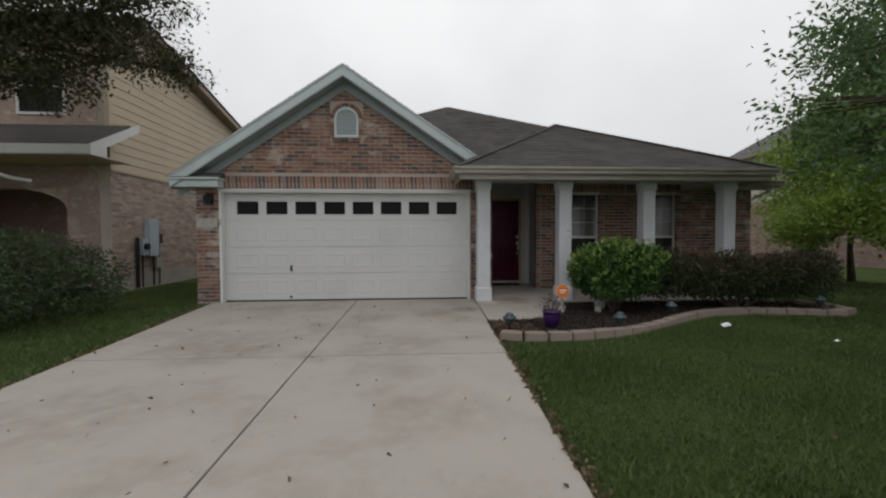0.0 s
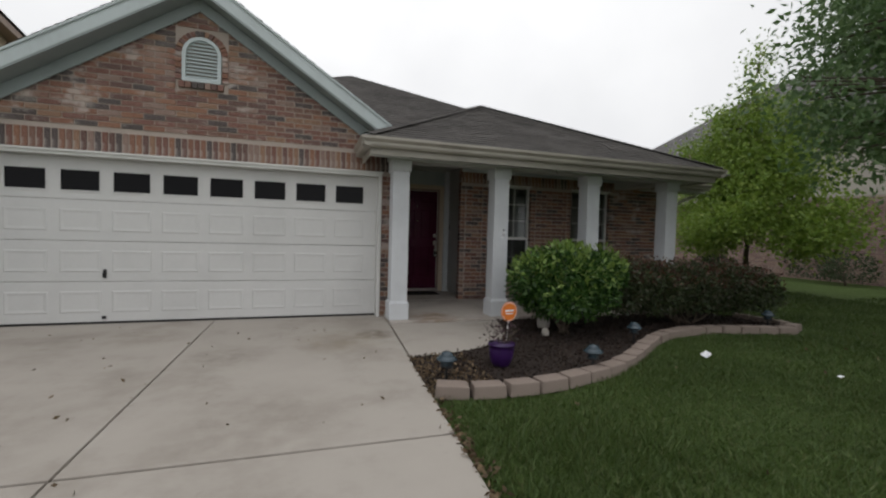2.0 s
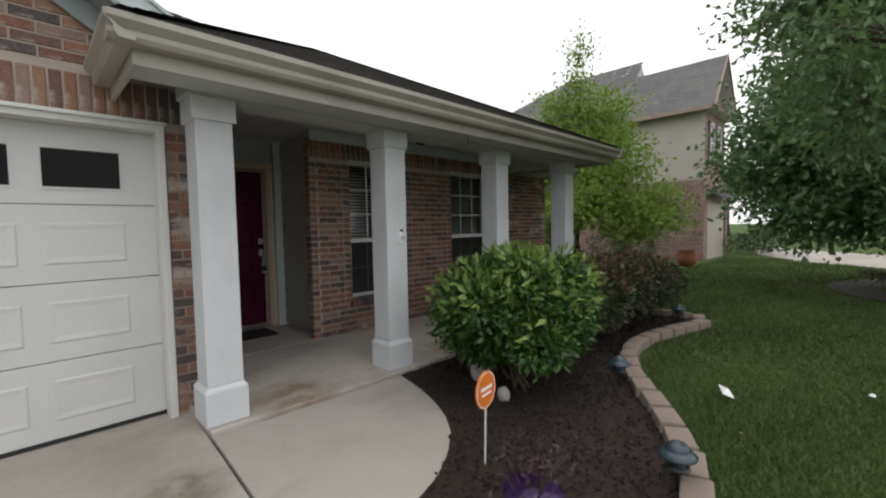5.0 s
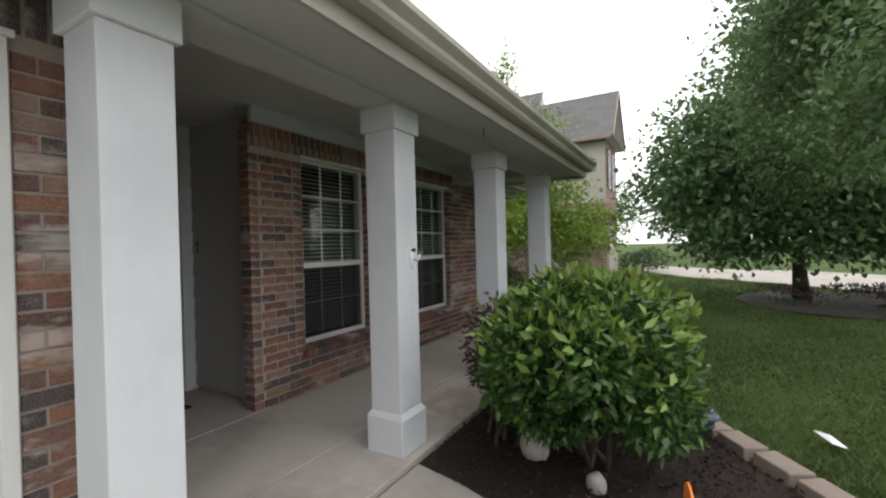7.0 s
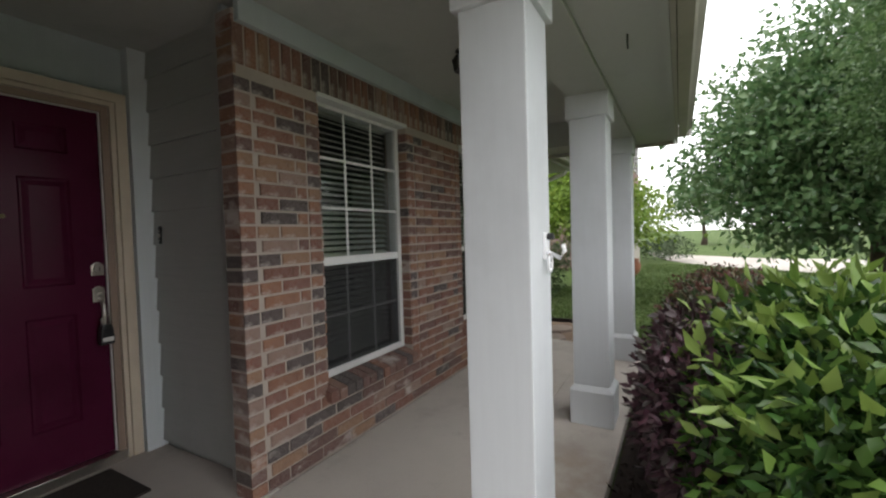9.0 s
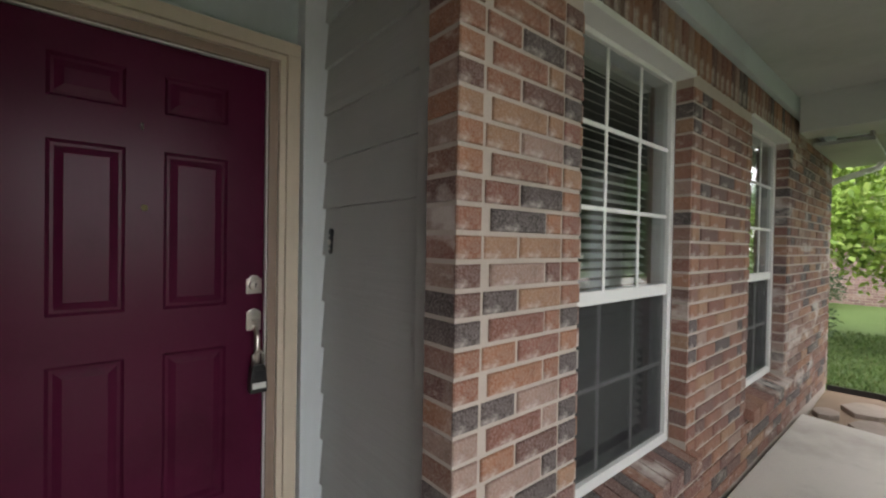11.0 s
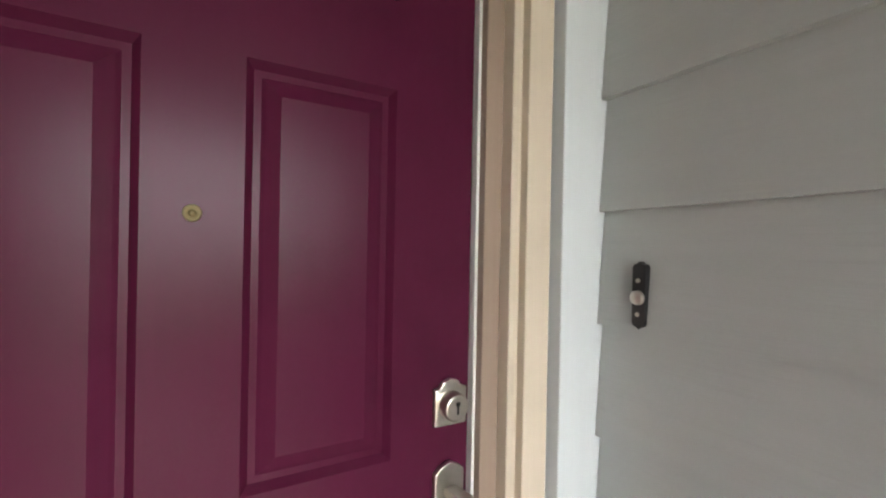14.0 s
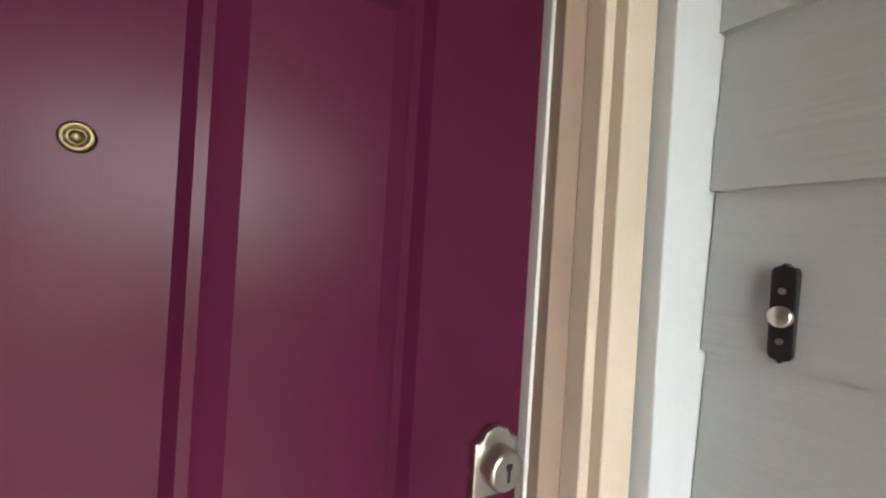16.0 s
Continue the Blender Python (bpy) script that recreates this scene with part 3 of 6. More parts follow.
# porch hip
EZ = 2.60
hip_top = (4.88, 11.25, 4.33)
deck = Geo().add([(1.85, 7.70, EZ), (8.05, 7.70, EZ), hip_top, (1.85, 11.3, EZ), (8.05, 14.0, EZ), (4.88, 14.0, 4.33)], [(0, 1, 2), (0, 2, 3), (1, 4, 5, 2)])
roof_porch = structure("roof_porch", deck, M["shingle"], "dark weathered asphalt shingle hip roof over the porch", "roof")
sg = Geo()
shingle_face(sg, (1.83, 7.68, EZ + .01), (8.07, 7.68, EZ + .01), hip_top, hip_top, rs=rs)
shingle_face(sg, (8.07, 7.68, EZ + .01), (8.07, 14.0, EZ + .01), (4.88, 14.0, 4.33), hip_top, rs=rs)
shingle_face(sg, (1.83, 11.3, EZ + .01), (1.83, 7.68, EZ + .01), hip_top, hip_top, rs=rs)
ob = part("shingle_courses", sg, M["shingle"], roof_porch, fix=False)
ob["kind"] = "stuff"
cap = Geo()
for a, b in (((1.83, 7.68, EZ + .02), hip_top), ((8.07, 7.68, EZ + .02), hip_top)):
    a, b = Vector(a), Vector(b)
    d = (b - a).normalized()
    s = d.cross(Vector((0, 0, 1))).normalized() * 0.11
    k = int((b - a).length / 0.14)
    for i in range(k):
        p, q = a.lerp(b, i / k), a.lerp(b, (i + 1.2) / k)
        up = Vector((0, 0, 0.022))
        cap.add([p + s, p + up * 1.6, p - s, q - s, q + up, q + s], [(0, 1, 4, 5), (1, 2, 3, 4)])
ob = part("hip_cap", cap, M["shingle"], roof_porch, fix=False)
ob["kind"] = "stuff"

# main roof behind
peak = (2.17, 14.0, 5.60)
E0, E1 = 9.30, 2.76
top2 = (2.17, 17.5, 5.6)
deck = Geo().add([(-3.6, E0, E1 - .02), (9.65, E0, E1 - .02), peak, (9.65, 20, E1 - .02), (-3.6, 20, E1 - .02), top2], [(0, 1, 2), (1, 3, 5, 2), (3, 4, 5), (4, 0, 2, 5)])
roof_main = structure("roof_main", deck, M["shingle"], "dark weathered asphalt shingle hip roof of the house", "roof")
sg = Geo()
shingle_face(sg, (-3.6, E0, E1), (9.65, E0, E1), peak, peak, rs=rs)
shingle_face(sg, (9.65, E0, E1), (9.65, 20, E1), top2, peak, 0.2, 0.5, rs=rs)
ob = part("shingle_courses", sg, M["shingle"], roof_main, fix=False)
ob["kind"] = "stuff"
vent_pipe = thing("roof_vent", (6.8, 13.6, 3.9), "short dark metal vent pipe on the roof", "vent pipe")
part("pipe", Geo().lathe(6.8, 13.6, [(0.09, 3.5), (0.09, 4.35)]), M["dark_metal"], vent_pipe, smooth=True)
part("cap", Geo().lathe(6.8, 13.6, [(0.14, 4.36), (0.15, 4.38), (0.15, 4.46), (0.02, 4.52)]), M["dark_metal"], vent_pipe, smooth=True)

# garage gable roof
AX, AZ, SL = -0.33, 4.69, 0.667
GYF = 8.42
LX, RX = -3.62, 2.32
deck = Geo()
gz = lambda x: AZ - SL * abs(x - AX)
deck.prism([(LX, gz(LX) - .03), (AX, AZ - .03), (RX, gz(RX) - .03), (RX, gz(RX) - .09), (AX, AZ - .09), (LX, gz(LX) - .09)], "y", GYF + 0.04, 14.5)
roof_gable = structure("roof_gable", deck, M["shingle"], "dark asphalt shingle gable roof over the garage", "roof")
sg = Geo()
shingle_face(sg, (LX - .02, 14.5, gz(LX)), (LX - .02, GYF - .02, gz(LX)), (AX, GYF - .02, AZ + .01), (AX, 14.5, AZ + .01), rs=rs)
shingle_face(sg, (RX, GYF - .02, gz(RX)), (RX, 14.5, gz(RX)), (AX, 14.5, AZ + .01), (AX, GYF - .02, AZ + .01), rs=rs)
ob = part("shingle_courses", sg, M["shingle"], roof_gable, fix=False)
ob["kind"] = "stuff"


def rake(x0, x1, drop, w, y0, y1):
    """A sloping board under the roof's edge."""
    return Geo().prism([(x0, gz(x0) - drop), (x1, gz(x1) - drop), (x1, gz(x1) - drop - w), (x0, gz(x0) - drop - w)], "y", y0, y1)


def rakes(name, drop, w, y0, y1, mat, label):
    ob = thing(name, (AX, y0, 2.5), label, "fascia", "", "structure")
    part("board", rake(LX, AX, drop, w, y0, y1), mat, ob, bevel=0.003)
    part("board", rake(AX, RX, drop, w, y0, y1), mat, ob, bevel=0.003)


rakes("trim_rake", 0.0, 0.20, GYF, GYF + 0.03, M["sage_pale"], "pale sage fascia boards along the gable")
rakes("trim_drip", -0.012, 0.035, GYF - 0.02, GYF - 0.002, M["sage_pale"], "thin pale drip edge along the gable")
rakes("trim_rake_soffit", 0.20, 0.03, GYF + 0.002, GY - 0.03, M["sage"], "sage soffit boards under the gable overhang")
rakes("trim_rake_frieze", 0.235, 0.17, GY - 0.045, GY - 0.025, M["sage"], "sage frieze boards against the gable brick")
# boxed eave return at the low end of the gable
ret_eave = thing("eave_return", (-3.3, 8.5, 2.3), "pale sage boxed eave return with a small shingled top", "eave", "", "structure")
part("box", Geo().box(-3.60, GYF + 0.03, 2.30, -2.74, GY - 0.03, 2.44), M["sage_pale"], ret_eave, bevel=0.004)
part("crown", Geo().box(-3.66, GYF - 0.03, 2.441, -2.70, GY - 0.03, 2.475), M["sage_pale"], ret_eave, bevel=0.004)
part("side_eave", Geo().box(-3.60, GY - 0.025, 2.30, -3.225, 19.4, 2.44), M["sage_pale"], ret_eave)
lid = Geo()
lid.add([(-3.66, GYF - 0.03, 2.48), (-2.70, GYF - 0.03, 2.48), (-2.70, GY - 0.04, 2.60), (-3.66, GY - 0.04, 2.60), (-3.66, GY - 0.04, 2.48), (-2.70, GY - 0.04, 2.48)], [(0, 1, 2, 3), (0, 3, 4), (1, 5, 2), (0, 4, 5, 1), (3, 2, 5, 4)])
part("lid", lid, M["shingle"], ret_eave)
# low end of the gable by the porch eave
part("downspout", Geo().tube([(-3.62, 8.62, 2.33), (-3.62, 8.70, 2.26), (-3.40, 8.80, 2.16), (-3.28, 8.83, 2.12), (-3.28, 8.83, 0.1)], 0.035, 6), M["white"], ret_eave)

# porch fascia and gutter
gut = thing("gutter", (4.9, 7.72, 2.5), "taupe metal gutter along the porch eave", "gutter", "", "structure")
prof = [(0.0, 0.0), (-0.075, 0.005), (-0.092, 0.03), (-0.092, 0.06), (-0.132, 0.10), (-0.132, 0.135), (-0.116, 0.135), (-0.116, 0.105), (-0.08, 0.065), (-0.0, 0.02)]
part("trough", Geo().prism([(7.78 + a, 2.475 + b) for a, b in prof], "x", 1.77, 8.11), M["gutter"], gut)
part("end_return", Geo().prism([(1.89 + a, 2.475 + b) for a, b in prof], "y", 7.66, 8.68), M["gutter"], gut)
part("east_trough", Geo().prism([(8.03 - a, 2.475 + b) for a, b in prof], "y", 7.66, 9.25), M["gutter"], gut)
part("fascia", Geo().box(1.89, 7.785, 2.39, 8.03, 7.81, 2.60), M["gutter"], gut)
part("east_fascia", Geo().box(8.00, 7.812, 2.39, 8.025, 9.25, 2.60), M["gutter"], gut)
part("west_fascia", Geo().box(1.895, 7.812, 2.39, 1.92, 8.68, 2.60), M["gutter"], gut)
part("inner_lip", Geo().box(1.93, 7.812, 2.395, 7.99, 7.84, 2.425), M["soffit"], gut)
eave2 = thing("main_eave", (9.3, 9.4, 2.4), "taupe eave and gutter at the far end of the house", "eave", "", "structure")
part("soffit", Geo().box(8.13, 9.32, 2.42, 9.62, 9.71, 2.45), M["soffit"], eave2)
part("trough", Geo().prism([(9.33 + a, 2.47 + b) for a, b in prof], "x", 8.16, 9.66), M["gutter"], eave2)
part("fascia", Geo().box(8.16, 9.335, 2.43, 9.62, 9.355, 2.6), M["gutter"], eave2)
part("downspout", Geo().tube([(9.45, 9.33, 2.47), (9.42, 9.4, 2.36), (9.30, 9.70, 2.24), (9.30, 9.86, 2.1), (9.30, 9.86, 0.0)], 0.035, 6), M["white"], eave2)


# ---- porch columns ----
CB = 0.04


def column(x, y):
    ob = thing("porch_column", (x, y, CB), "square white painted wooden porch column on a plinth", "column", "porch columns")
    h = 0.125
    part("shaft", Geo().box(x - h, y - h, CB + .285, x + h, y + h, 2.245), M["column_white"], ob, bevel=0.006)
    part("plinth", Geo().box(x - h - .025, y - h - .025, CB, x + h + .025, y + h + .025, CB + .25), M["column_white"], ob, bevel=0.008)
    b = Geo()
    r, s, z0, z1 = h + .025, h, CB + .251, CB + .284
    b.add([(x - r, y - r, z0), (x + r, y - r, z0), (x + r, y + r, z0), (x - r, y + r, z0), (x - s, y - s, z1), (x + s, y - s, z1), (x + s, y + s, z1), (x - s, y + s, z1)], [(0, 3, 2, 1), (4, 5, 6, 7), (0, 1, 5, 4), (1, 2, 6, 5), (2, 3, 7, 6), (3, 0, 4, 7)])
    part("plinth_bevel", b, M["column_white"], ob)
    part("capital", Geo().box(x - h - .022, y - h - .022, 2.245, x + h + .022, y + h + .022, 2.408), M["column_white"], ob, bevel=0.006)
    return ob


CY = 8.345
COLS = (2.42, 4.06, 5.80, 7.52)
col0 = column(COLS[0], CY)
for cx in COLS[1:]:
    copy_thing(col0, pose(cx, CY, CB))

# ---- garage door ----
gd = thing("garage_door", (-0.295, 8.87, 0.0), "white steel sectional garage door with a row of dark windows", "garage door")
GX0, GX1 = -2.79, 2.16
GDY = 8.855
sec_h = (2.215 - 0.03) / 4
panel_x = [-2.545 + i * 0.581 for i in range(8)]
panel_w = 0.418
for s in range(4):
    z0, z1 = 0.03 + s * sec_h, 0.03 + (s + 1) * sec_h - 0.006
    if s < 3:
        sec = part("section", Geo().box(GX0, GDY, z0, GX1, GDY + 0.04, z1), M["door_white"], gd, bevel=0.003)
        for px in panel_x:
            for k in range(1):
                a, b = z0 + 0.125, z0 + 0.415
                g = Geo()
                i1, i2 = 0.02, 0.05
                X0, X1 = px - 0.02, px + panel_w + 0.02
                loops = [(X0, a, X1, b, 0.0005), (X0 + i1 * .5, a + i1 * .5, X1 - i1 * .5, b - i1 * .5, 0.0065), (X0 + i1, a + i1, X1 - i1, b - i1, 0.0065), (X0 + i2, a + i2, X1 - i2, b - i2, 0.002)]
                vv = []
                for (p, q, r2, t, d) in loops:
                    vv += [(p, GDY - d, q), (r2, GDY - d, q), (r2, GDY - d, t), (p, GDY - d, t)]
                ff = [(12, 13, 14, 15)]
                for L in range(3):
                    for e in range(4):
                        ff.append((L * 4 + e, L * 4 + (e + 1) % 4, L * 4 + 4 + (e + 1) % 4, L * 4 + 4 + e))
                g.add(vv, ff)
                part("panel", g, M["door_white"], sec)
    else:
        wz0, wz1 = 1.785, 2.05
        g = Geo().box(GX0, GDY, z0, GX1, GDY + 0.04, wz0).box(GX0, GDY, wz1, GX1, GDY + 0.04, 2.215)
        xs = [GX0] + [v for px in panel_x for v in (px - 0.005, px + panel_w + 0.005)] + [GX1]
        for i in range(0, len(xs), 2):
            g.box(xs[i], GDY, wz0, xs[i + 1], GDY + 0.04, wz1)
        sec = part("window_section", g, M["door_white"], gd)
        for px in panel_x:
            part("pane", Geo().box(px - 0.004, GDY + 0.012, wz0 + 0.001, px + panel_w + 0.004, GDY + 0.018, wz1 - 0.001), M["dark_glass"], sec)
            part("pane_frame", Geo().box(px - 0.02, GDY - 0.008, wz0 - 0.016, px + panel_w + 0.02, GDY - 0.001, wz0).box(px - 0.02, GDY - 0.008, wz1, px + panel_w + 0.02, GDY - 0.001, wz1 + 0.016).box(px - 0.02, GDY - 0.008, wz0, px - 0.004, GDY - 0.001, wz1).box(px + panel_w + 0.004, GDY - 0.008, wz0, px + panel_w + 0.02, GDY - 0.001, wz1), M["door_white"], sec)
part("handle", Geo().box(-1.495, GDY - 0.03, 0.62, -1.465, GDY - 0.004, 0.74).tube([(-1.49, GDY - 0.02, 0.70), (-1.49, GDY - 0.045, 0.69), (-1.49, GDY - 0.045, 0.64), (-1.49, GDY - 0.02, 0.63)], 0.008, 6), M["dark_metal"], gd, "dark metal lift handle")
part("foot_latch", Geo().box(-1.51, GDY - 0.03, 0.07, -1.47, GDY - 0.004, 0.11), M["dark_metal"], gd, "small dark latch")
part("bottom_seal", Geo().box(GX0, GDY - 0.005, 0.002, GX1, GDY + 0.05, 0.03), M["rubber"], gd, "black rubber bottom seal")
jamb = thing("trim_garage", (-0.3, 8.72, 0.0), "white painted garage door jambs and head", "trim", "", "structure")
part("jamb", Geo().box(-2.84, 8.70, 0.0, -2.79, 8.92, 2.285), M["white"], jamb, bevel=0.003)
part("jamb", Geo().box(2.16, 8.70, 0.0, 2.21, 8.92, 2.285), M["white"], jamb, bevel=0.003)
part("head", Geo().box(-2.789, 8.70, 2.218, 2.159, 8.92, 2.285), M["white"], jamb, bevel=0.003)
part("head_mould", Geo().box(-2.855, 8.675, 2.262, 2.225, 8.699, 2.288), M["white"], jamb, bevel=0.003)
structure("floor_garage", Geo().box(-3.0, 8.865, -0.2, 2.4, 14.8, 0.0), M["porch_concrete"], "concrete garage floor", "floor")

# gable vent
gv = thing("gable_vent", (-0.31, 8.71, 3.3), "arched pale sage louvred gable vent with a brick sill", "vent")
vx, vw, vz0, vz1 = -0.31, 0.24, 3.33, 3.70
arch = [(vx + vw * math.cos(a * math.pi / 12), vz1 + vw * math.sin(a * math.pi / 12)) for a in range(13)]
inner = [(vx + (vw - .045) * math.cos(a * math.pi / 12), vz1 + (vw - .045) * math.sin(a * math.pi / 12)) for a in range(13)]
ringo = [(vx + vw, vz0)] + arch + [(vx - vw, vz0)]
ringi = [(vx + vw - .045, vz0 + .045)] + inner + [(vx - vw + .045, vz0 + .045)]
g = Geo()
n = len(ringo)
for y in (8.68, 8.74):
    g.v += [(p[0], y, p[1]) for p in ringo] + [(p[0], y, p[1]) for p in ringi]
for i in range(n):
    j = (i + 1) % n
    g.f += [(i, j, n + j, n + i), (2 * n + i, 3 * n + i, 3 * n + j, 2 * n + j), (i, 2 * n + i, 2 * n + j, j), (n + i, n + j, 3 * n + j, 3 * n + i)]
part("vent_frame", g, M["sage_pale"], gv)
# the shade behind the slats is painted as a near-black sheet
part("backing", Geo().prism(ringi, "y", 8.745, 8.75), M["unlit_black"], gv)
for k in range(11):
    z = vz0 + 0.055 + k * 0.048
    hw = vw - 0.045 if z < vz1 else math.sqrt(max(0.0, (vw - .045) ** 2 - (z - vz1) ** 2))
    if hw > 0.03:
        part("slat", Geo().prism([(8.69, z), (8.735, z + 0.045), (8.741, z + 0.04), (8.696, z - 0.005)], "x", vx - hw, vx + hw), M["sage_pale"], gv)
ring_b = Geo()
for k in range(17):
    a = math.pi * k / 16
    c, s_ = math.cos(a), math.sin(a)
    r0, r1, hw = vw + 0.006, vw + 0.085, 0.021
    tang = (-s_ * hw, c * hw)
    p2 = [(vx + c * r0 + tang[0], vz1 + s_ * r0 + tang[1]), (vx + c * r1 + tang[0] * 1.3, vz1 + s_ * r1 + tang[1] * 1.3), (vx + c * r1 - tang[0] * 1.3, vz1 + s_ * r1 - tang[1] * 1.3), (vx + c * r0 - tang[0], vz1 + s_ * r0 - tang[1])]
    ring_b.prism(p2, "y", 8.700, 8.731)
for k in range(5):
    for sx in (-1, 1):
        z = vz0 + 0.02 + k * COURSE
        x0 = vx + sx * (vw + 0.045)
        ring_b.box(x0 - 0.037, 8.702, z + .006, x0 + 0.037, 8.731, z + COURSE - .006)
ob = part("brick_ring", ring_b, M["brick"], wall_garage, fix=False)
ob["kind"] = "stuff"
sl = Geo()
for k in range(7):
    sl.box(vx - 0.28 + k * 0.08, 8.675, 3.245, vx - 0.28 + k * 0.08 + 0.07, 8.731, 3.325)
ob = part("brick_vent_sill", sl, M["brick"], wall_garage)
ob["kind"] = "stuff"

# ---- windows of the porch wall ----
for wi, w in enumerate(WIN):
    x0, x1, z0, z1 = w[0], w[1], w[2] + 0.035, w[3]
    y = PY + 0.08
    win = thing("window_%d" % (wi + 1), (x0, y, z0), "white single-hung window with muntins and a half-lowered blind", "window", "porch windows", "structure")
    fr = 0.045
    part("window_frame", Geo().box(x0, y, z0, x0 + fr, y + 0.09, z1).box(x1 - fr, y, z0, x1, y + 0.09, z1).box(x0 + fr, y, z1 - fr, x1 - fr, y + 0.09, z1).box(x0 + fr, y, z0, x1 - fr, y + 0.09, z0 + fr), M["white"], win, bevel=0.003)
    part("head_trim", Geo().box(x0 - 0.002, PY - 0.012, z1 - 0.025, x1 + 0.002, y - 0.002, z1 + 0.002), M["white"], win, bevel=0.002)
    zm = 1.295
    part("meeting_rail", Geo().box(x0 + fr, y + 0.005, zm - 0.03, x1 - fr, y + 0.06, zm + 0.025), M["white"], win, bevel=0.003)
    for (a, b, yy) in ((z0 + fr, zm - 0.03, y + 0.035), (zm + 0.025, z1 - fr, y + 0.02)):
        pane = part("pane", Geo().box(x0 + fr, yy, a, x1 - fr, yy + 0.005, b), M["glass"], win)
        pane.visible_shadow = False
        if a < 1:
            scr = part("insect_screen", Geo().box(x0 + fr, yy - 0.0145, a, x1 - fr, yy - 0.0125, b), M["screen"], win, "dark insect screen")
        rows = 2 if a < 1 else 3
        for k in range(1, 3):
            xx = x0 + fr + (x1 - x0 - 2 * fr) * k / 3
            part("muntin", Geo().box(xx - 0.009, yy - 0.006, a, xx + 0.009, yy - 0.001, b), M["white"], win)
        for k in range(1, rows):
            zz = a + (b - a) * k / rows
            part("muntin", Geo().box(x0 + fr, yy - 0.007, zz - 0.009, x1 - fr, yy - 0.0065 + 0.004, zz + 0.009), M["white"], win)
    if wi < 2:
        bl = thing("window_blind", (x0, y + 0.14, z1), "pale horizontal slat blind hanging behind the window", "blind", "window blinds")
        part("head_rail", Geo().box(x0 + 0.02, y + 0.12, z1 - 0.05, x1 - 0.02, y + 0.17, z1 - 0.005), M["blind"], bl)
        k = 0
        zz = z1 - 0.08
        while zz > z0 + 0.05:
            part("slat", Geo().prism([(y + 0.125, zz - 0.012), (y + 0.165, zz + 0.012), (y + 0.166, zz + 0.010), (y + 0.126, zz - 0.014)], "x", x0 + 0.03, x1 - 0.03), M["blind"], bl)
            zz -= 0.043

# ---- front door ----
fd = thing("front_door", (DX0, DY, DZ0), "closed plum six-panel front door with nickel hardware", "door", "", "structure")
fd.name = "door_1"
P = [(a, b, lo, hi) for lo, hi in ((1.98, 2.14), (1.215, 1.843), (0.40, 1.05)) for a, b in ((3.07, 3.30), (3.41, 3.648))]
FY = DY - 0.0
leaf = Geo()
xs = [DX0 + .003, 3.07, 3.30, 3.41, 3.648, DX1 - .003]
zs_ = [DZ0, 0.40, 1.05, 1.215, 1.843, 1.98, 2.14, DZ1 - .003]
for i in range(5):
    for j in range(7):
        if i in (1, 3) and j in (1, 3, 5):
            continue
        leaf.add([(xs[i], FY, zs_[j]), (xs[i + 1], FY, zs_[j]), (xs[i + 1], FY, zs_[j + 1]), (xs[i], FY, zs_[j + 1])], [(0, 1, 2, 3)])
leaf.box(DX0 + .003, FY + 0.022, DZ0, DX1 - .003, FY + 0.045, DZ1 - .003)
for sx in (DX0 + .003, DX1 - .003):
    leaf.add([(sx, FY, DZ0), (sx, FY + .022, DZ0), (sx, FY + .022, DZ1 - .003), (sx, FY, DZ1 - .003)], [(0, 1, 2, 3)])
slab_ = part("leaf", leaf, M["plum"], fd, fix=False)
for (a, b, lo, hi) in P:
    lev = [(0.0, 0.0), (0.005, 0.0), (0.016, 0.012), (0.026, 0.012), (0.032, 0.009), (0.052, 0.001)]
    g = Geo()
    vv = []
    for ins, dep in lev:
        vv += [(a + ins, FY + dep, lo + ins), (b - ins, FY + dep, lo + ins), (b - ins, FY + dep, hi - ins), (a + ins, FY + dep, hi - ins)]
    ff = []
    for L in range(len(lev) - 1):
        for e in range(4):
            ff.append((L * 4 + e, L * 4 + (e + 1) % 4, L * 4 + 4 + (e + 1) % 4, L * 4 + 4 + e))
    k = 4 * (len(lev) - 1)
    ff.append((k, k + 1, k + 2, k + 3))
    g.add(vv, ff)
    part("door_panel", g, M["plum"], slab_, fix=False)
hx = 3.752
db = part("deadbolt", Geo().prism([(hx - .032, 1.263), (hx + .032, 1.263), (hx + .032, 1.328), (hx + .022, 1.330), (hx + .016, 1.340), (hx, 1.345), (hx - .016, 1.340), (hx - .022, 1.330), (hx - .032, 1.328)], "y", FY - 0.012, FY - 0.001), M["nickel"], fd, "brushed nickel deadbolt", bevel=0.003)
cyl = Geo()
for r, y0 in ((0.025, FY - 0.012), (0.0245, FY - 0.03), (0.021, FY - 0.034), (0.019, FY - 0.034), (0.012, FY - 0.035), (0.0005, FY - 0.035)):
    cyl.v += [(hx + r * math.cos(k * math.pi / 10), y0, 1.300 + r * math.sin(k * math.pi / 10)) for k in range(20)]
for L in range(5):
    for k in range(20):
        cyl.f.append((L * 20 + k, L * 20 + (k + 1) % 20, L * 20 + 20 + (k + 1) % 20, L * 20 + 20 + k))
part("lock_cylinder", cyl, M["nickel"], db, smooth=True)
part("keyway", Geo().box(hx - .0018, FY - 0.0362, 1.290, hx + .0018, FY - 0.0352, 1.308).box(hx - .004, FY - 0.0362, 1.304, hx + .004, FY - 0.0352, 1.311), M["black"], db)
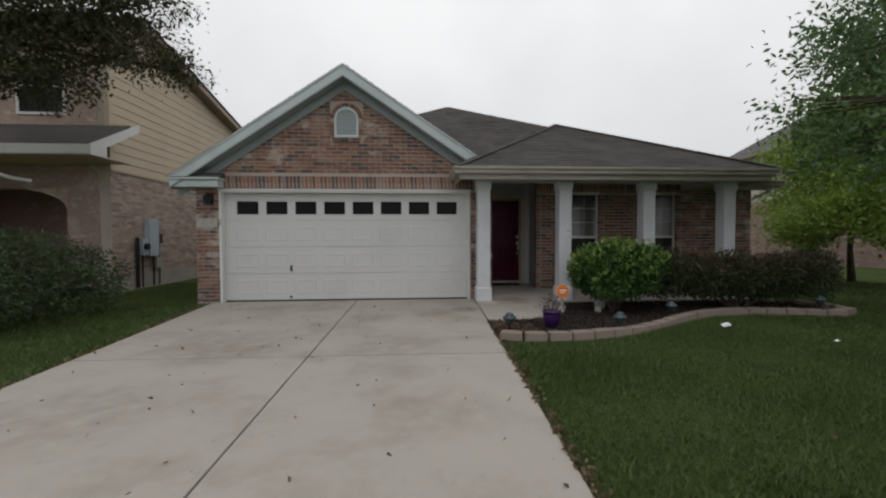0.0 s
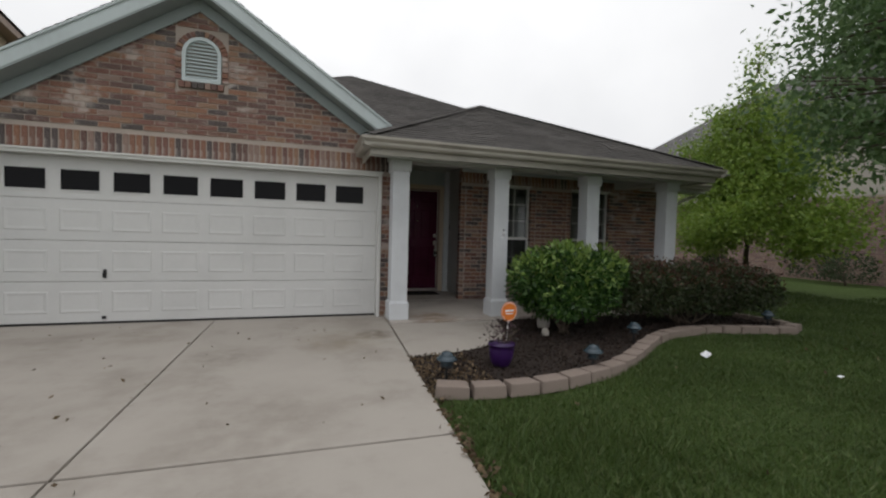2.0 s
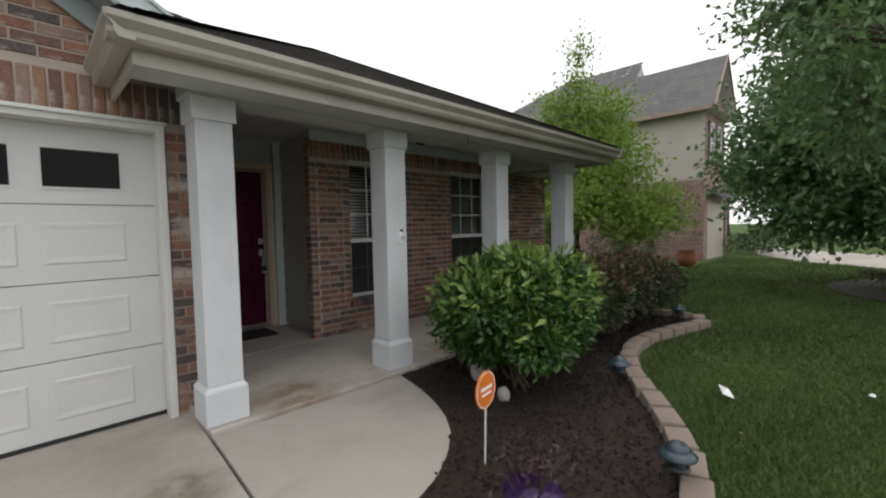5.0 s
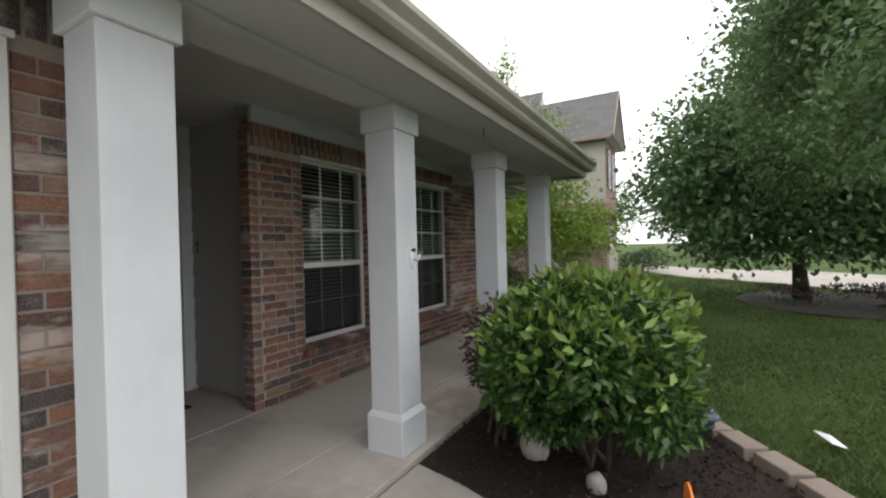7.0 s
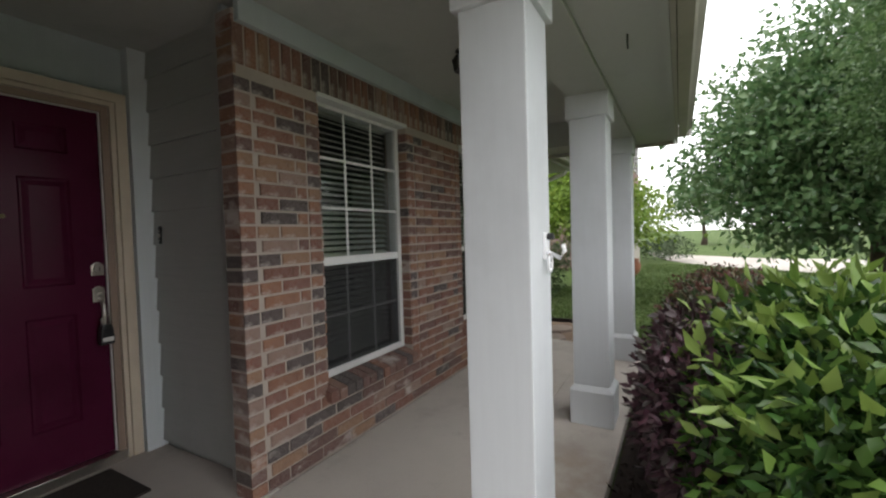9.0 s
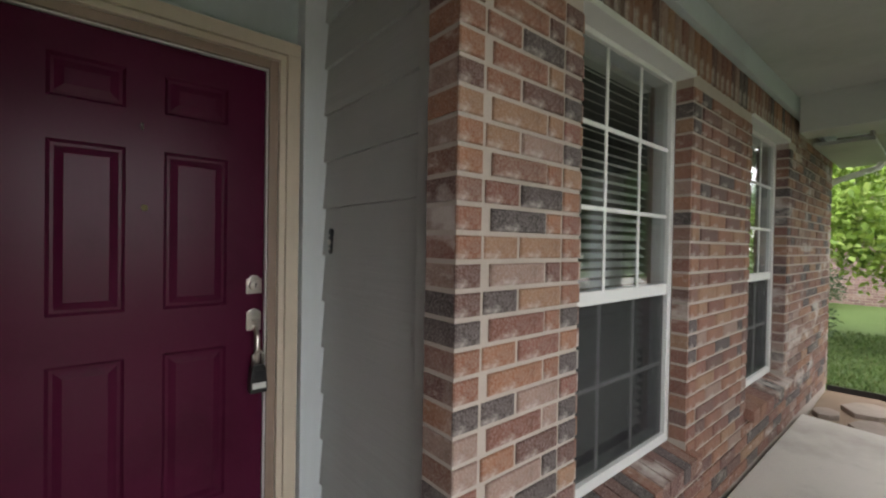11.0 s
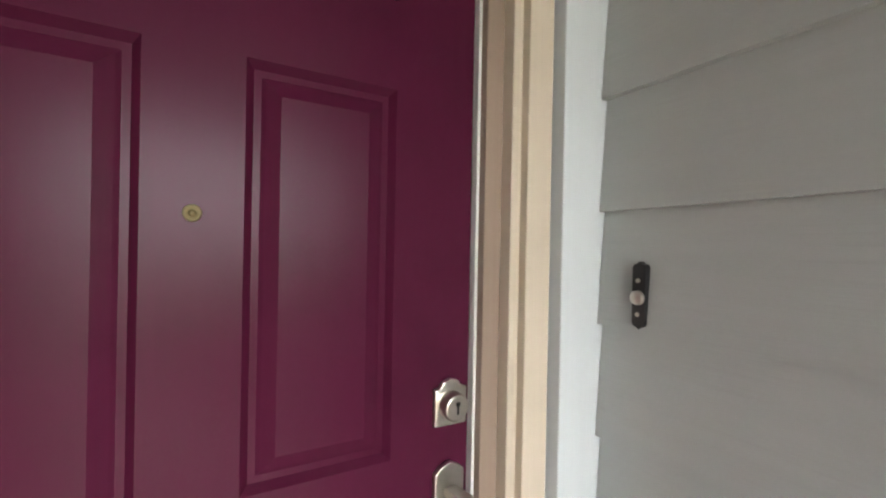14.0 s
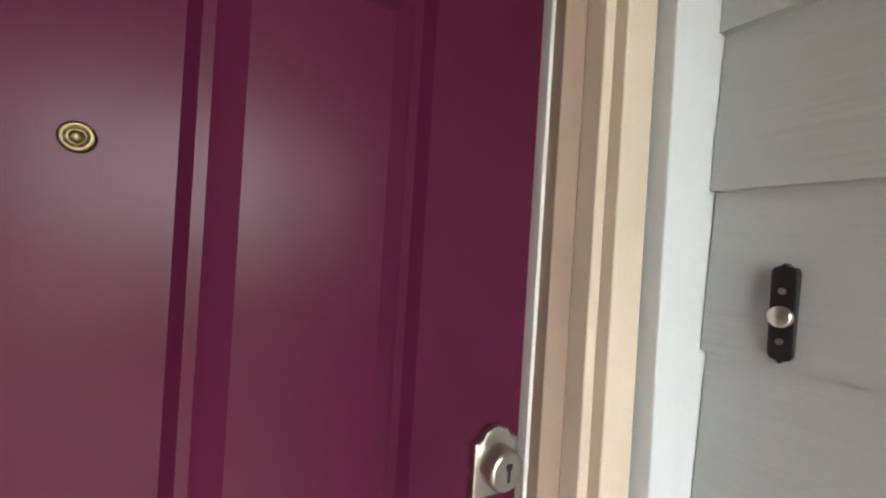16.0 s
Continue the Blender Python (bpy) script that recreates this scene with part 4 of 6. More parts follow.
hs = part("handleset", Geo().prism([(hx - .03, 1.100), (hx + .03, 1.100), (hx + .03, 1.180), (hx + .018, 1.190), (hx, 1.198), (hx - .018, 1.190), (hx - .03, 1.180)], "y", FY - 0.012, FY - 0.001), M["nickel"], fd, "brushed nickel handleset", bevel=0.003)
part("thumb_latch", Geo().prism([(FY - .012, 1.155), (FY - .07, 1.165), (FY - .072, 1.158), (FY - .012, 1.140)], "x", hx - .012, hx + .012), M["nickel"], hs, bevel=0.002)
part("grip", Geo().tube([(hx, FY - .01, 1.115), (hx, FY - .04, 1.110), (hx, FY - .062, 1.080), (hx, FY - .066, 1.010), (hx, FY - .06, 0.930), (hx, FY - .035, 0.880), (hx, FY - .004, 0.872)], [.010, .011, .0115, .012, .0115, .011, .012], 10), M["nickel"], hs, smooth=True)
lb = thing("lock_box", (hx, FY - .07, 0.880), "black realtor key lock box hanging from the door handle", "lock box")
part("shackle", Geo().tube([(hx - .02, FY - .075, 0.955), (hx - .02, FY - .075, 1.005), (hx - .01, FY - .078, 1.020), (hx + .01, FY - .078, 1.020), (hx + .02, FY - .075, 1.005), (hx + .02, FY - .075, 0.955)], 0.006, 8), M["nickel"], lb, smooth=True)
part("body", Geo().prism([(hx - .034, 0.845), (hx + .034, 0.845), (hx + .036, 0.880), (hx + .03, 0.940), (hx + .022, 0.965), (hx - .022, 0.965), (hx - .03, 0.940), (hx - .036, 0.880)], "y", FY - .098, FY - .05), M["black"], lb, bevel=0.004)
part("window_strip", Geo().box(hx - .028, FY - .1005, 0.865, hx + .028, FY - .0985, 0.890), M["white"], lb, "pale worn label strip")
part("keypad", Geo().box(hx - .02, FY - .1005, 0.910, hx + .02, FY - .0985, 0.945), M["dark_metal"], lb)
ph = Geo()
for rr, yy in ((.0115, .0005), (.0115, .003), (.0105, .005), (.0075, .005), (.0062, .003), (.005, .003)):
    ph.v += [(3.353 + rr * math.cos(k * math.pi / 12), FY - yy, 1.616 + rr * math.sin(k * math.pi / 12)) for k in range(24)]
for L in range(5):
    for k in range(24):
        ph.f.append((L * 24 + k, L * 24 + (k + 1) % 24, L * 24 + 24 + (k + 1) % 24, L * 24 + 24 + k))
peep = part("peephole", ph, M["brass"], fd, "tarnished brass peephole ring", smooth=True)
part("lens", Geo().tube([(3.353, FY - .001, 1.616), (3.353, FY - .0045, 1.616), (3.353, FY - .0065, 1.616)], [.0052, .0048, .002], 20), M["brass"], peep, "small clouded peephole lens", smooth=True)
part("hook", Geo().tube([(3.345, FY - .001, 1.918), (3.345, FY - .012, 1.918), (3.343, FY - .016, 1.924), (3.342, FY - .016, 1.932)], .0035, 8), M["nickel"], fd, "tiny silver wreath hook", smooth=True)

cas = thing("trim_door", (DX0, DY, 0.11), "cream door casing with a stepped brown jamb", "door casing", "", "structure")
part("weather_strip", Geo().box(DX1, DY - .012, DZ0, DX1 + .006, DY + .03, DZ1).box(DX0 - .006, DY - .012, DZ0, DX0, DY + .03, DZ1).box(DX0 - .006, DY - .012, DZ1, DX1 + .006, DY + .03, DZ1 + .006), M["white"], cas)
part("jamb", Geo().box(DX1 + .006, DY - .03, 0.095, DX1 + .046, DY + .1, DZ1 + .046), M["jamb_brown"], cas, bevel=0.002)
part("jamb", Geo().box(DX0 - .046, DY - .03, 0.095, DX0 - .006, DY + .1, DZ1 + .046), M["jamb_brown"], cas, bevel=0.002)
part("head_jamb", Geo().box(DX0 - .006, DY - .03, DZ1 + .006, DX1 + .006, DY + .1, DZ1 + .046), M["jamb_brown"], cas, bevel=0.002)
for k, (i0, i1, d) in enumerate(((.042, .060, .060), (.060, .072, .050), (.072, .130, .068))):
    part("casing", Geo().box(DX1 + i0, DY - d, 0.095, DX1 + i1, DY - .03, DZ1 + i0), M["cream"], cas, bevel=0.003)
    part("casing", Geo().box(DX0 - i1, DY - d, 0.095, DX0 - i0, DY - .03, DZ1 + i0), M["cream"], cas, bevel=0.003)
    part("head_casing", Geo().box(DX0 - i1, DY - d, DZ1 + i0, DX1 + i1, DY - .03, DZ1 + i1), M["cream"], cas, bevel=0.003)
part("threshold", Geo().box(DX0 - .05, DY - .06, 0.092, DX1 + .05, DY + .05, DZ0 - .003), M["nickel"], cas, bevel=0.004)

bell = thing("doorbell", (4.035, 10.716, 1.48), "black doorbell plate with a round silver button on the siding", "doorbell")
BX, BYc, BZ = 4.033, 10.713, 1.500
plate = [(-.014, -.052), (-.011, -.058), (-.004, -.060), (0, -.064), (.004, -.060), (.011, -.058), (.014, -.052), (.014, .052), (.011, .058), (.004, .060), (0, .064), (-.004, .060), (-.011, .058), (-.014, .052)]
part("plate", Geo().prism([(BYc + a * 0.9, BZ + b * 0.93) for a, b in plate], "x", BX - .008, BX + .012), M["black"], bell, bevel=0.0015)
g = Geo()
for r, d in ((.0125, .008), (.0125, .013), (.010, .0155), (.0005, .0165)):
    g.v += [(BX - d, BYc + r * math.cos(k * math.pi / 10), BZ - .004 + r * math.sin(k * math.pi / 10)) for k in range(20)]
for L in range(3):
    for k in range(20):
        g.f.append((L * 20 + k, L * 20 + (k + 1) % 20, L * 20 + 20 + (k + 1) % 20, L * 20 + 20 + k))
part("button", g, M["nickel"], bell, "silver round button", smooth=True)
for dz in (.026, -.033):
    part("screw", Geo().tube([(BX - .007, BYc, BZ + dz), (BX - .011, BYc, BZ + dz)], .0038, 10), M["nickel"], bell)
mat_ = thing("doormat", (3.35, 10.4, 0.11), "dark woven doormat in front of the door", "doormat")
part("mat", Geo().box(2.95, 10.32, 0.0905, 3.72, 10.78, 0.105), M["doormat"], mat_, bevel=0.004)

# ---- planting helpers ----
rg = np.random.default_rng(11)


def quick_mesh(name, verts, quads, mat):
    """A mesh of four-cornered faces from arrays."""
    me = bpy.data.meshes.new(name)
    nv, nf = len(verts), len(quads)
    me.vertices.add(nv)
    me.vertices.foreach_set("co", np.asarray(verts, dtype=np.float32).ravel())
    k = quads.shape[1]
    me.loops.add(nf * k)
    me.loops.foreach_set("vertex_index", quads.astype(np.int32).ravel())
    me.polygons.add(nf)
    me.polygons.foreach_set("loop_start", np.arange(0, nf * k, k, dtype=np.int32))
    me.update(calc_edges=True)
    me.materials.append(mat)
    return me


def unit(a):
    return a / np.maximum(np.linalg.norm(a, axis=1, keepdims=True), 1e-6)


def leaf_mesh(name, pos, out, length, width, mat, fold=0.25, droop=0.3):
    """One bent leaf at each place, growing along out."""
    n = len(pos)
    d = unit(out + rg.normal(0, 0.75, (n, 3)))
    d[:, 2] -= droop * rg.random(n)
    d = unit(d)
    s = unit(np.cross(d, rg.normal(0, 1, (n, 3))))
    up = np.cross(s, d)
    L = length * (0.65 + 0.7 * rg.random((n, 1)))
    W = width * (0.7 + 0.6 * rg.random((n, 1)))
    a = pos
    b = pos + d * L * 0.45 + s * W + up * W * fold
    c = pos + d * L - up * L * 0.12
    e = pos + d * L * 0.45 - s * W + up * W * fold
    v = np.stack([a, b, c, e], axis=1).reshape(-1, 3)
    q = np.arange(4 * n).reshape(-1, 4)
    f = np.concatenate([q[:, [0, 1, 2]], q[:, [0, 2, 3]]])
    return quick_mesh(name, v, f, mat)


def blob_points(lobes, n, shell=0.45):
    """Places in and near the skin of a heap of lobes (x, y, z, rx, ry, rz), with their outward way."""
    vol = np.array([l[3] * l[4] * l[5] for l in lobes]) ** 0.7
    pick = rg.choice(len(lobes), n, p=vol / vol.sum())
    L = np.array(lobes)[pick]
    d = unit(rg.normal(0, 1, (n, 3)))
    r = (1 - shell * rg.random((n, 1)) ** 1.8) * (0.88 + 0.24 * rg.random((n, 1)))
    return L[:, :3] + d * r * L[:, 3:], d


def keep_above(pos, out, z):
    m = pos[:, 2] > z
    return pos[m], out[m]


def bush(name, label, base, lobes, n, length, width, mat, category="bush", stems=7, extra=None):
    ob = thing(name, base, label, category)
    st = Geo()
    for i in range(stems):
        l = lobes[i % len(lobes)]
        a = Vector((base[0] + rg.normal(0, .08), base[1] + rg.normal(0, .08), base[2] - .03))
        b = Vector((l[0] + rg.normal(0, l[3] * .3), l[1] + rg.normal(0, l[4] * .3), l[2] + l[5] * .3))
        m = a.lerp(b, .5) + Vector((rg.normal(0, .06), rg.normal(0, .06), 0))
        st.tube([a, m, b], [.016, .011, .005], 5)
    part("stem_cluster", st, M["bark"], ob)
    p, o = keep_above(*blob_points(lobes, n), base[2] + 0.2)
    put_under(new("foliage", leaf_mesh("foliage", p, o, length, width, mat)), ob)
    if extra:
        for nm, mt, count, ll, ww, lb in extra:
            p, o = blob_points([(l[0], l[1], l[2] + .04, l[3] * 1.04, l[4] * 1.04, l[5] * 1.05) for l in lobes], count, 0.12)
            p, o = p[o[:, 2] > 0.1], o[o[:, 2] > 0.1]
            k = put_under(new(nm, leaf_mesh(nm, p, o + np.array([0, 0, .6]), ll, ww, mt)), ob)
            tagged(k, lb, kind="stuff")
    return ob


def tree(name, label, base, top, trunk_r, lobes, n, length, width, mat, twigs=True, shell=0.7):
    ob = thing(name, base, label, "tree")
    tr = Geo()
    b, t = Vector(base), Vector(top)
    pts = [b + (t - b) * k / 6 + Vector((rg.normal(0, .05), rg.normal(0, .05), 0)) * (k > 0) for k in range(7)]
    tr.tube(pts, [trunk_r * (1.35 if k == 0 else 1) * (1 - k / 7.5) for k in range(7)], 9)
    part("trunk", tr, M["bark"], ob, smooth=True)
    for l in lobes:
        lim = Geo()
        a = pts[2 + int(rg.integers(0, 4))]
        c = Vector(l[:3])
        mid = a.lerp(c, .5) + Vector((rg.normal(0, .15), rg.normal(0, .15), .12))
        lim.tube([a, mid, c], [trunk_r * .42, trunk_r * .28, trunk_r * .1], 6)
        for k in range(6):
            d = Vector(unit(rg.normal(0, 1, (1, 3)))[0])
            e = c + Vector((d.x * l[3], d.y * l[4], d.z * l[5])) * .85
            lim.tube([mid.lerp(c, .6), c.lerp(e, .5) + Vector((0, 0, .06)), e], [trunk_r * .14, trunk_r * .08, trunk_r * .03], 4)
        part("limb", lim, M["bark"], ob)
    tips, outs = blob_points(lobes, max(8, n // 26), shell)
    k = 26
    pos = np.repeat(tips, k, axis=0) + rg.normal(0, 1, (len(tips) * k, 3)) * length * np.array([2.1, 2.1, 1.3])
    o = np.repeat(outs, k, axis=0) + rg.normal(0, .7, (len(tips) * k, 3))
    crown = put_under(new("crown", leaf_mesh("crown", pos, o, length, width, mat)), ob)
    return ob


M["bark"] = plain("bark", (0.075, 0.055, 0.04), 0.95, 0, 0.4, 25)
M["leaf_bright"] = leaf_mat("fresh_shrub_leaf", [(0.026, 0.064, 0.018), (0.044, 0.105, 0.024), (0.10, 0.19, 0.04), (0.034, 0.078, 0.024)], 0.25, 0.22)
M["leaf_tip"] = leaf_mat("pale_new_leaf", [(0.17, 0.27, 0.05), (0.24, 0.33, 0.08), (0.14, 0.24, 0.05)], 0.35, 0.25)
M["leaf_hedge"] = leaf_mat("hedge_leaf", [(0.03, 0.05, 0.018), (0.045, 0.07, 0.022), (0.055, 0.05, 0.025), (0.035, 0.055, 0.02)], 0.45, 0.2)
M["leaf_red"] = leaf_mat("red_new_leaf", [(0.10, 0.035, 0.03), (0.14, 0.06, 0.04), (0.07, 0.03, 0.03), (0.10, 0.08, 0.035)], 0.4, 0.2)
M["leaf_purple"] = leaf_mat("purple_leaf", [(0.05, 0.018, 0.03), (0.07, 0.03, 0.04), (0.035, 0.03, 0.025)], 0.4, 0.15)
M["leaf_oak"] = leaf_mat("oak_leaf", [(0.08, 0.15, 0.055), (0.12, 0.20, 0.078), (0.17, 0.255, 0.105), (0.10, 0.17, 0.07)], 0.32, 0.42)
M["leaf_magnolia"] = leaf_mat("magnolia_leaf", [(0.075, 0.15, 0.06), (0.115, 0.21, 0.085), (0.20, 0.29, 0.135), (0.095, 0.175, 0.068)], 0.2, 0.35)
M["leaf_yellow"] = leaf_mat("yellow_green_leaf", [(0.20, 0.31, 0.05), (0.27, 0.38, 0.065), (0.16, 0.26, 0.045), (0.35, 0.44, 0.10)], 0.5, 0.42)
# brown-green tones darkened to hold the look of a backlit crown
M["leaf_left"] = leaf_mat("backlit_oak_leaf", [(0.035, 0.045, 0.018), (0.055, 0.06, 0.022), (0.08, 0.075, 0.03), (0.03, 0.035, 0.015)], 0.5, 0.2)
M["leaf_shrub"] = leaf_mat("dark_shrub_leaf", [(0.03, 0.055, 0.02), (0.045, 0.075, 0.025), (0.06, 0.095, 0.035)], 0.45, 0.2)
M["grass"] = leaf_mat("grass_blade", [(0.055, 0.095, 0.022), (0.075, 0.125, 0.028), (0.10, 0.155, 0.04), (0.13, 0.15, 0.055)], 0.55, 0.3)
M["dry_leaf"] = leaf_mat("dry_leaf", [(0.14, 0.09, 0.05), (0.09, 0.06, 0.035), (0.20, 0.14, 0.08), (0.06, 0.045, 0.03)], 0.8, 0.05)
M["chip"] = leaf_mat("mulch_chip", [(0.02, 0.011, 0.008), (0.034, 0.019, 0.013), (0.013, 0.008, 0.006), (0.03, 0.018, 0.012), (0.013, 0.008, 0.007), (0.065, 0.043, 0.032), (0.024, 0.014, 0.010)], 0.9, 0.0)
M["stone"] = concrete_mat("edging_stone", (0.255, 0.205, 0.175), (0.19, 0.15, 0.125), 2.5)
M["rock"] = concrete_mat("pale_rock", (0.42, 0.39, 0.35), (0.3, 0.27, 0.24), 6)
M["purple"] = plain("purple_glaze", (0.032, 0.009, 0.07), 0.3, 0, 0.2)
M["orange"] = plain("orange_sign", (0.72, 0.19, 0.02), 0.45, 0, 0.06)
M["lamp_glass"] = plain("blue_tinted_lamp_cap", (0.035, 0.055, 0.07), 0.25, 0, 0.2)
M["panel_grey"] = painted("electric_panel_grey", (0.42, 0.47, 0.52), 0.45, 0.06, 2.0, 0.04)
M["terracotta"] = plain("terracotta", (0.24, 0.085, 0.04), 0.7, 0, 0.2)
M["paper"] = plain("white_paper", (0.8, 0.8, 0.82), 0.7, 0, 0.05)

# ---- planting bed ----
EDGE = [(2.30, 5.40), (2.52, 5.34), (2.88, 5.31), (3.24, 5.34), (3.55, 5.41), (3.85, 5.50), (4.12, 5.60), (4.45, 5.77), (4.80, 5.99), (5.12, 6.22), (5.45, 6.44), (5.85, 6.64), (6.20, 6.75), (6.50, 6.80), (6.90, 6.79), (7.35, 6.71), (7.75, 6.62), (8.10, 6.52), (8.38, 6.62), (8.52, 6.90), (8.50, 7.30), (8.42, 7.62)]


def along(path, step):
    """Places and headings at even steps along a broken line."""
    out, carry = [], 0.0
    for (x0, y0), (x1, y1) in zip(path, path[1:]):
        d = math.hypot(x1 - x0, y1 - y0)
        t = carry
        while t < d:
            out.append((x0 + (x1 - x0) * t / d, y0 + (y1 - y0) * t / d, math.atan2(y1 - y0, x1 - x0)))
            t += step
        carry = t - d
    return out


bed = Geo()
ring = [(2.13, 5.5), (2.2, 5.36)] + EDGE + [(8.2, 8.12), (3.99, 8.12)] + walk_pts[9:0:-1] + [(2.19, 6.46)]
bed.prism(ring, "z", -0.05, 0.0)
structure("ground_bed", bed, M["mulch"], "dark brown mulched planting bed along the porch", "planting bed")
stone_me = Geo().add([(-.148, -.085, -.03), (.148, -.085, -.03), (.135, .085, -.03), (-.135, .085, -.03), (-.142, -.078, .085), (.142, -.078, .085), (.130, .08, .085), (-.130, .08, .085)],
                     [(0, 3, 2, 1), (4, 5, 6, 7), (0, 1, 5, 4), (1, 2, 6, 5), (2, 3, 7, 6), (3, 0, 4, 7)]).mesh("edging_stone", M["stone"], 0.012)
for i, (x, y, a) in enumerate(along(EDGE, 0.308)):
    ob = new("edging_stone", stone_me)
    ob.matrix_world = pose(x, y, -0.005 + rg.normal(0, .004), rg.normal(0, 1.2), rg.normal(0, 1.2), math.degrees(a) + rg.normal(0, 2.5))
    tagged(ob, "tan tumbled concrete edging block round the bed", "edging stone", "bed edging stones")


def inside(poly, x, y):
    c = np.zeros(len(x), bool)
    j = len(poly) - 1
    for i in range(len(poly)):
        (xi, yi), (xj, yj) = poly[i], poly[j]
        cond = ((yi > y) != (yj > y)) & (x < (xj - xi) * (y - yi) / (yj - yi + 1e-12) + xi)
        c ^= cond
        j = i
    return c


x, y = rg.uniform(1.95, 8.6, 27000), rg.uniform(5.2, 8.3, 27000)
m = inside(ring, x, y)
x, y = x[m], y[m]
n = len(x)
p = np.stack([x, y, rg.uniform(0.0, 0.022, n)], 1)
o = rg.normal(0, 1, (n, 3)) * np.array([1, 1, .25])
ob = new("mulch_chips", leaf_mesh("mulch_chips", p, o, 0.035, 0.008, M["chip"], 0.1, 0.0))
tagged(ob, "dark shredded bark mulch with pale flecks", "mulch", "", "stuff")

# shrubs of the bed
bush("shrub", "rounded leafy green shrub with pale new tips in the mulch bed", (4.52, 7.12, 0.0),
     [(4.40, 7.18, .80, .56, .55, .36), (4.80, 7.10, .82, .52, .58, .32), (4.22, 7.25, .66, .40, .46, .36), (4.62, 6.92, .62, .58, .42, .36), (4.95, 7.4, .72, .46, .42, .34), (4.5, 7.35, .5, .46, .42, .32), (4.35, 6.95, .95, .26, .26, .22), (4.95, 6.95, .97, .26, .26, .2), (3.98, 7.0, .78, .2, .2, .22), (5.2, 7.0, .8, .22, .22, .2), (4.65, 7.3, 1.08, .25, .25, .14), (4.3, 6.7, .5, .3, .22, .2)],
     19000, 0.066, 0.016, M["leaf_bright"], "shrub", 9, [("new_growth", M["leaf_tip"], 2600, 0.095, 0.021, "pale yellow-green new leaves")])
bush("purple_shrub", "small purple-leaved shrub beside the porch edge", (4.62, 7.78, 0.0), [(4.5, 7.74, .70, .30, .22, .36), (4.8, 7.78, .60, .3, .2, .34), (5.1, 7.74, .70, .3, .22, .34)], 3400, 0.05, 0.013, M["leaf_purple"], "shrub", 6)
hedge_l = []
for k in range(9):
    hedge_l.append((5.45 + k * .36, 7.35 + (.05 if k % 2 else -.05), .62 + .03 * math.sin(k * 2.1) - .012 * k, .36, .52, .40))
bush("hedge", "clipped dense hedge of dark green leaves with reddish tops", (6.9, 7.35, 0.0), hedge_l, 19000, 0.055, 0.017, M["leaf_hedge"], "hedge", 18, [("red_growth", M["leaf_red"], 5200, 0.05, 0.013, "reddish brown new leaves")])

# objects of the bed
pot = thing("flower_pot", (3.03, 5.97, 0.0), "purple glazed flower pot with dry sparse stems", "flower pot")
part("bowl", Geo().lathe(3.03, 5.97, [(.075, 0.002), (.098, .03), (.122, .11), (.130, .18), (.122, .215), (.138, .22), (.140, .24), (.127, .243), (.12, .225), (.115, .21), (.001, .208)], 28), M["purple"], pot, smooth=True)
part("soil", Geo().lathe(3.03, 5.97, [(.112, .209), (.112, .213), (.001, .216)], 20), M["mulch"], pot)
st = Geo()
for k in range(16):
    a, r = rg.uniform(0, 6.28), rg.uniform(.02, .1)
    x0, y0 = 3.03 + r * math.cos(a), 5.97 + r * math.sin(a)
    st.tube([(x0, y0, .24), (x0 + .05 * math.cos(a), y0 + .05 * math.sin(a), .33), (x0 + .12 * math.cos(a), y0 + .12 * math.sin(a), .38 + rg.uniform(0, .08))], [.003, .0025, .001], 4)
part("stem_cluster", st, M["bark"], pot)
p = np.stack([3.03 + rg.normal(0, .09, 160), 5.97 + rg.normal(0, .09, 160), rg.uniform(.26, .46, 160)], 1)
put_under(new("leaves", leaf_mesh("leaves", p, rg.normal(0, 1, (160, 3)), .035, .009, M["leaf_purple"])), pot)

sign = thing("yard_sign", (3.345, 6.52, 0.0), "round orange security yard sign on a thin white stake", "yard sign")
part("stake", Geo().tube([(3.345, 6.52, -0.1), (3.39, 6.545, .33)], .006, 8), M["white"], sign)
sq = pose(3.40, 6.55, .445, 90, 0, 9)
g = Geo()
for yy in (-.004, .004):
    g.v += [tuple(sq @ Vector((.116 * math.cos(k * math.pi / 18), .118 * math.sin(k * math.pi / 18), yy))) for k in range(36)]
g.f = [tuple(range(36)), tuple(range(71, 35, -1))] + [(k, (k + 1) % 36, 36 + (k + 1) % 36, 36 + k) for k in range(36)]
disc = part("disc", g, M["orange"], sign)
g = Geo()
for r0, r1 in ((.104, .110),):
    for yy in (.0042, .0056):
        for r in (r0, r1):
            g.v += [tuple(sq @ Vector((r * math.cos(k * math.pi / 18), r * 1.02 * math.sin(k * math.pi / 18), yy))) for k in range(36)]
    for k in range(36):
        j = (k + 1) % 36
        g.f.append((72 + k, 72 + j, 108 + j, 108 + k))
part("rim", g, M["paper"], disc, "thin white rim line", fix=False)
for (a, b, c, d) in ((-.06, .0, .065, .022), (-.05, -.032, .055, -.02)):
    v = [sq @ Vector(q) for q in ((a, b, .0045), (c, b, .0045), (c, d, .0045), (a, d, .0045), (a, b, .006), (c, b, .006), (c, d, .006), (a, d, .006))]
    part("lettering_bar", Geo().add(v, [(0, 3, 2, 1), (4, 5, 6, 7), (0, 1, 5, 4), (1, 2, 6, 5), (2, 3, 7, 6), (3, 0, 4, 7)]), M["paper"], disc, "white lettering bar")


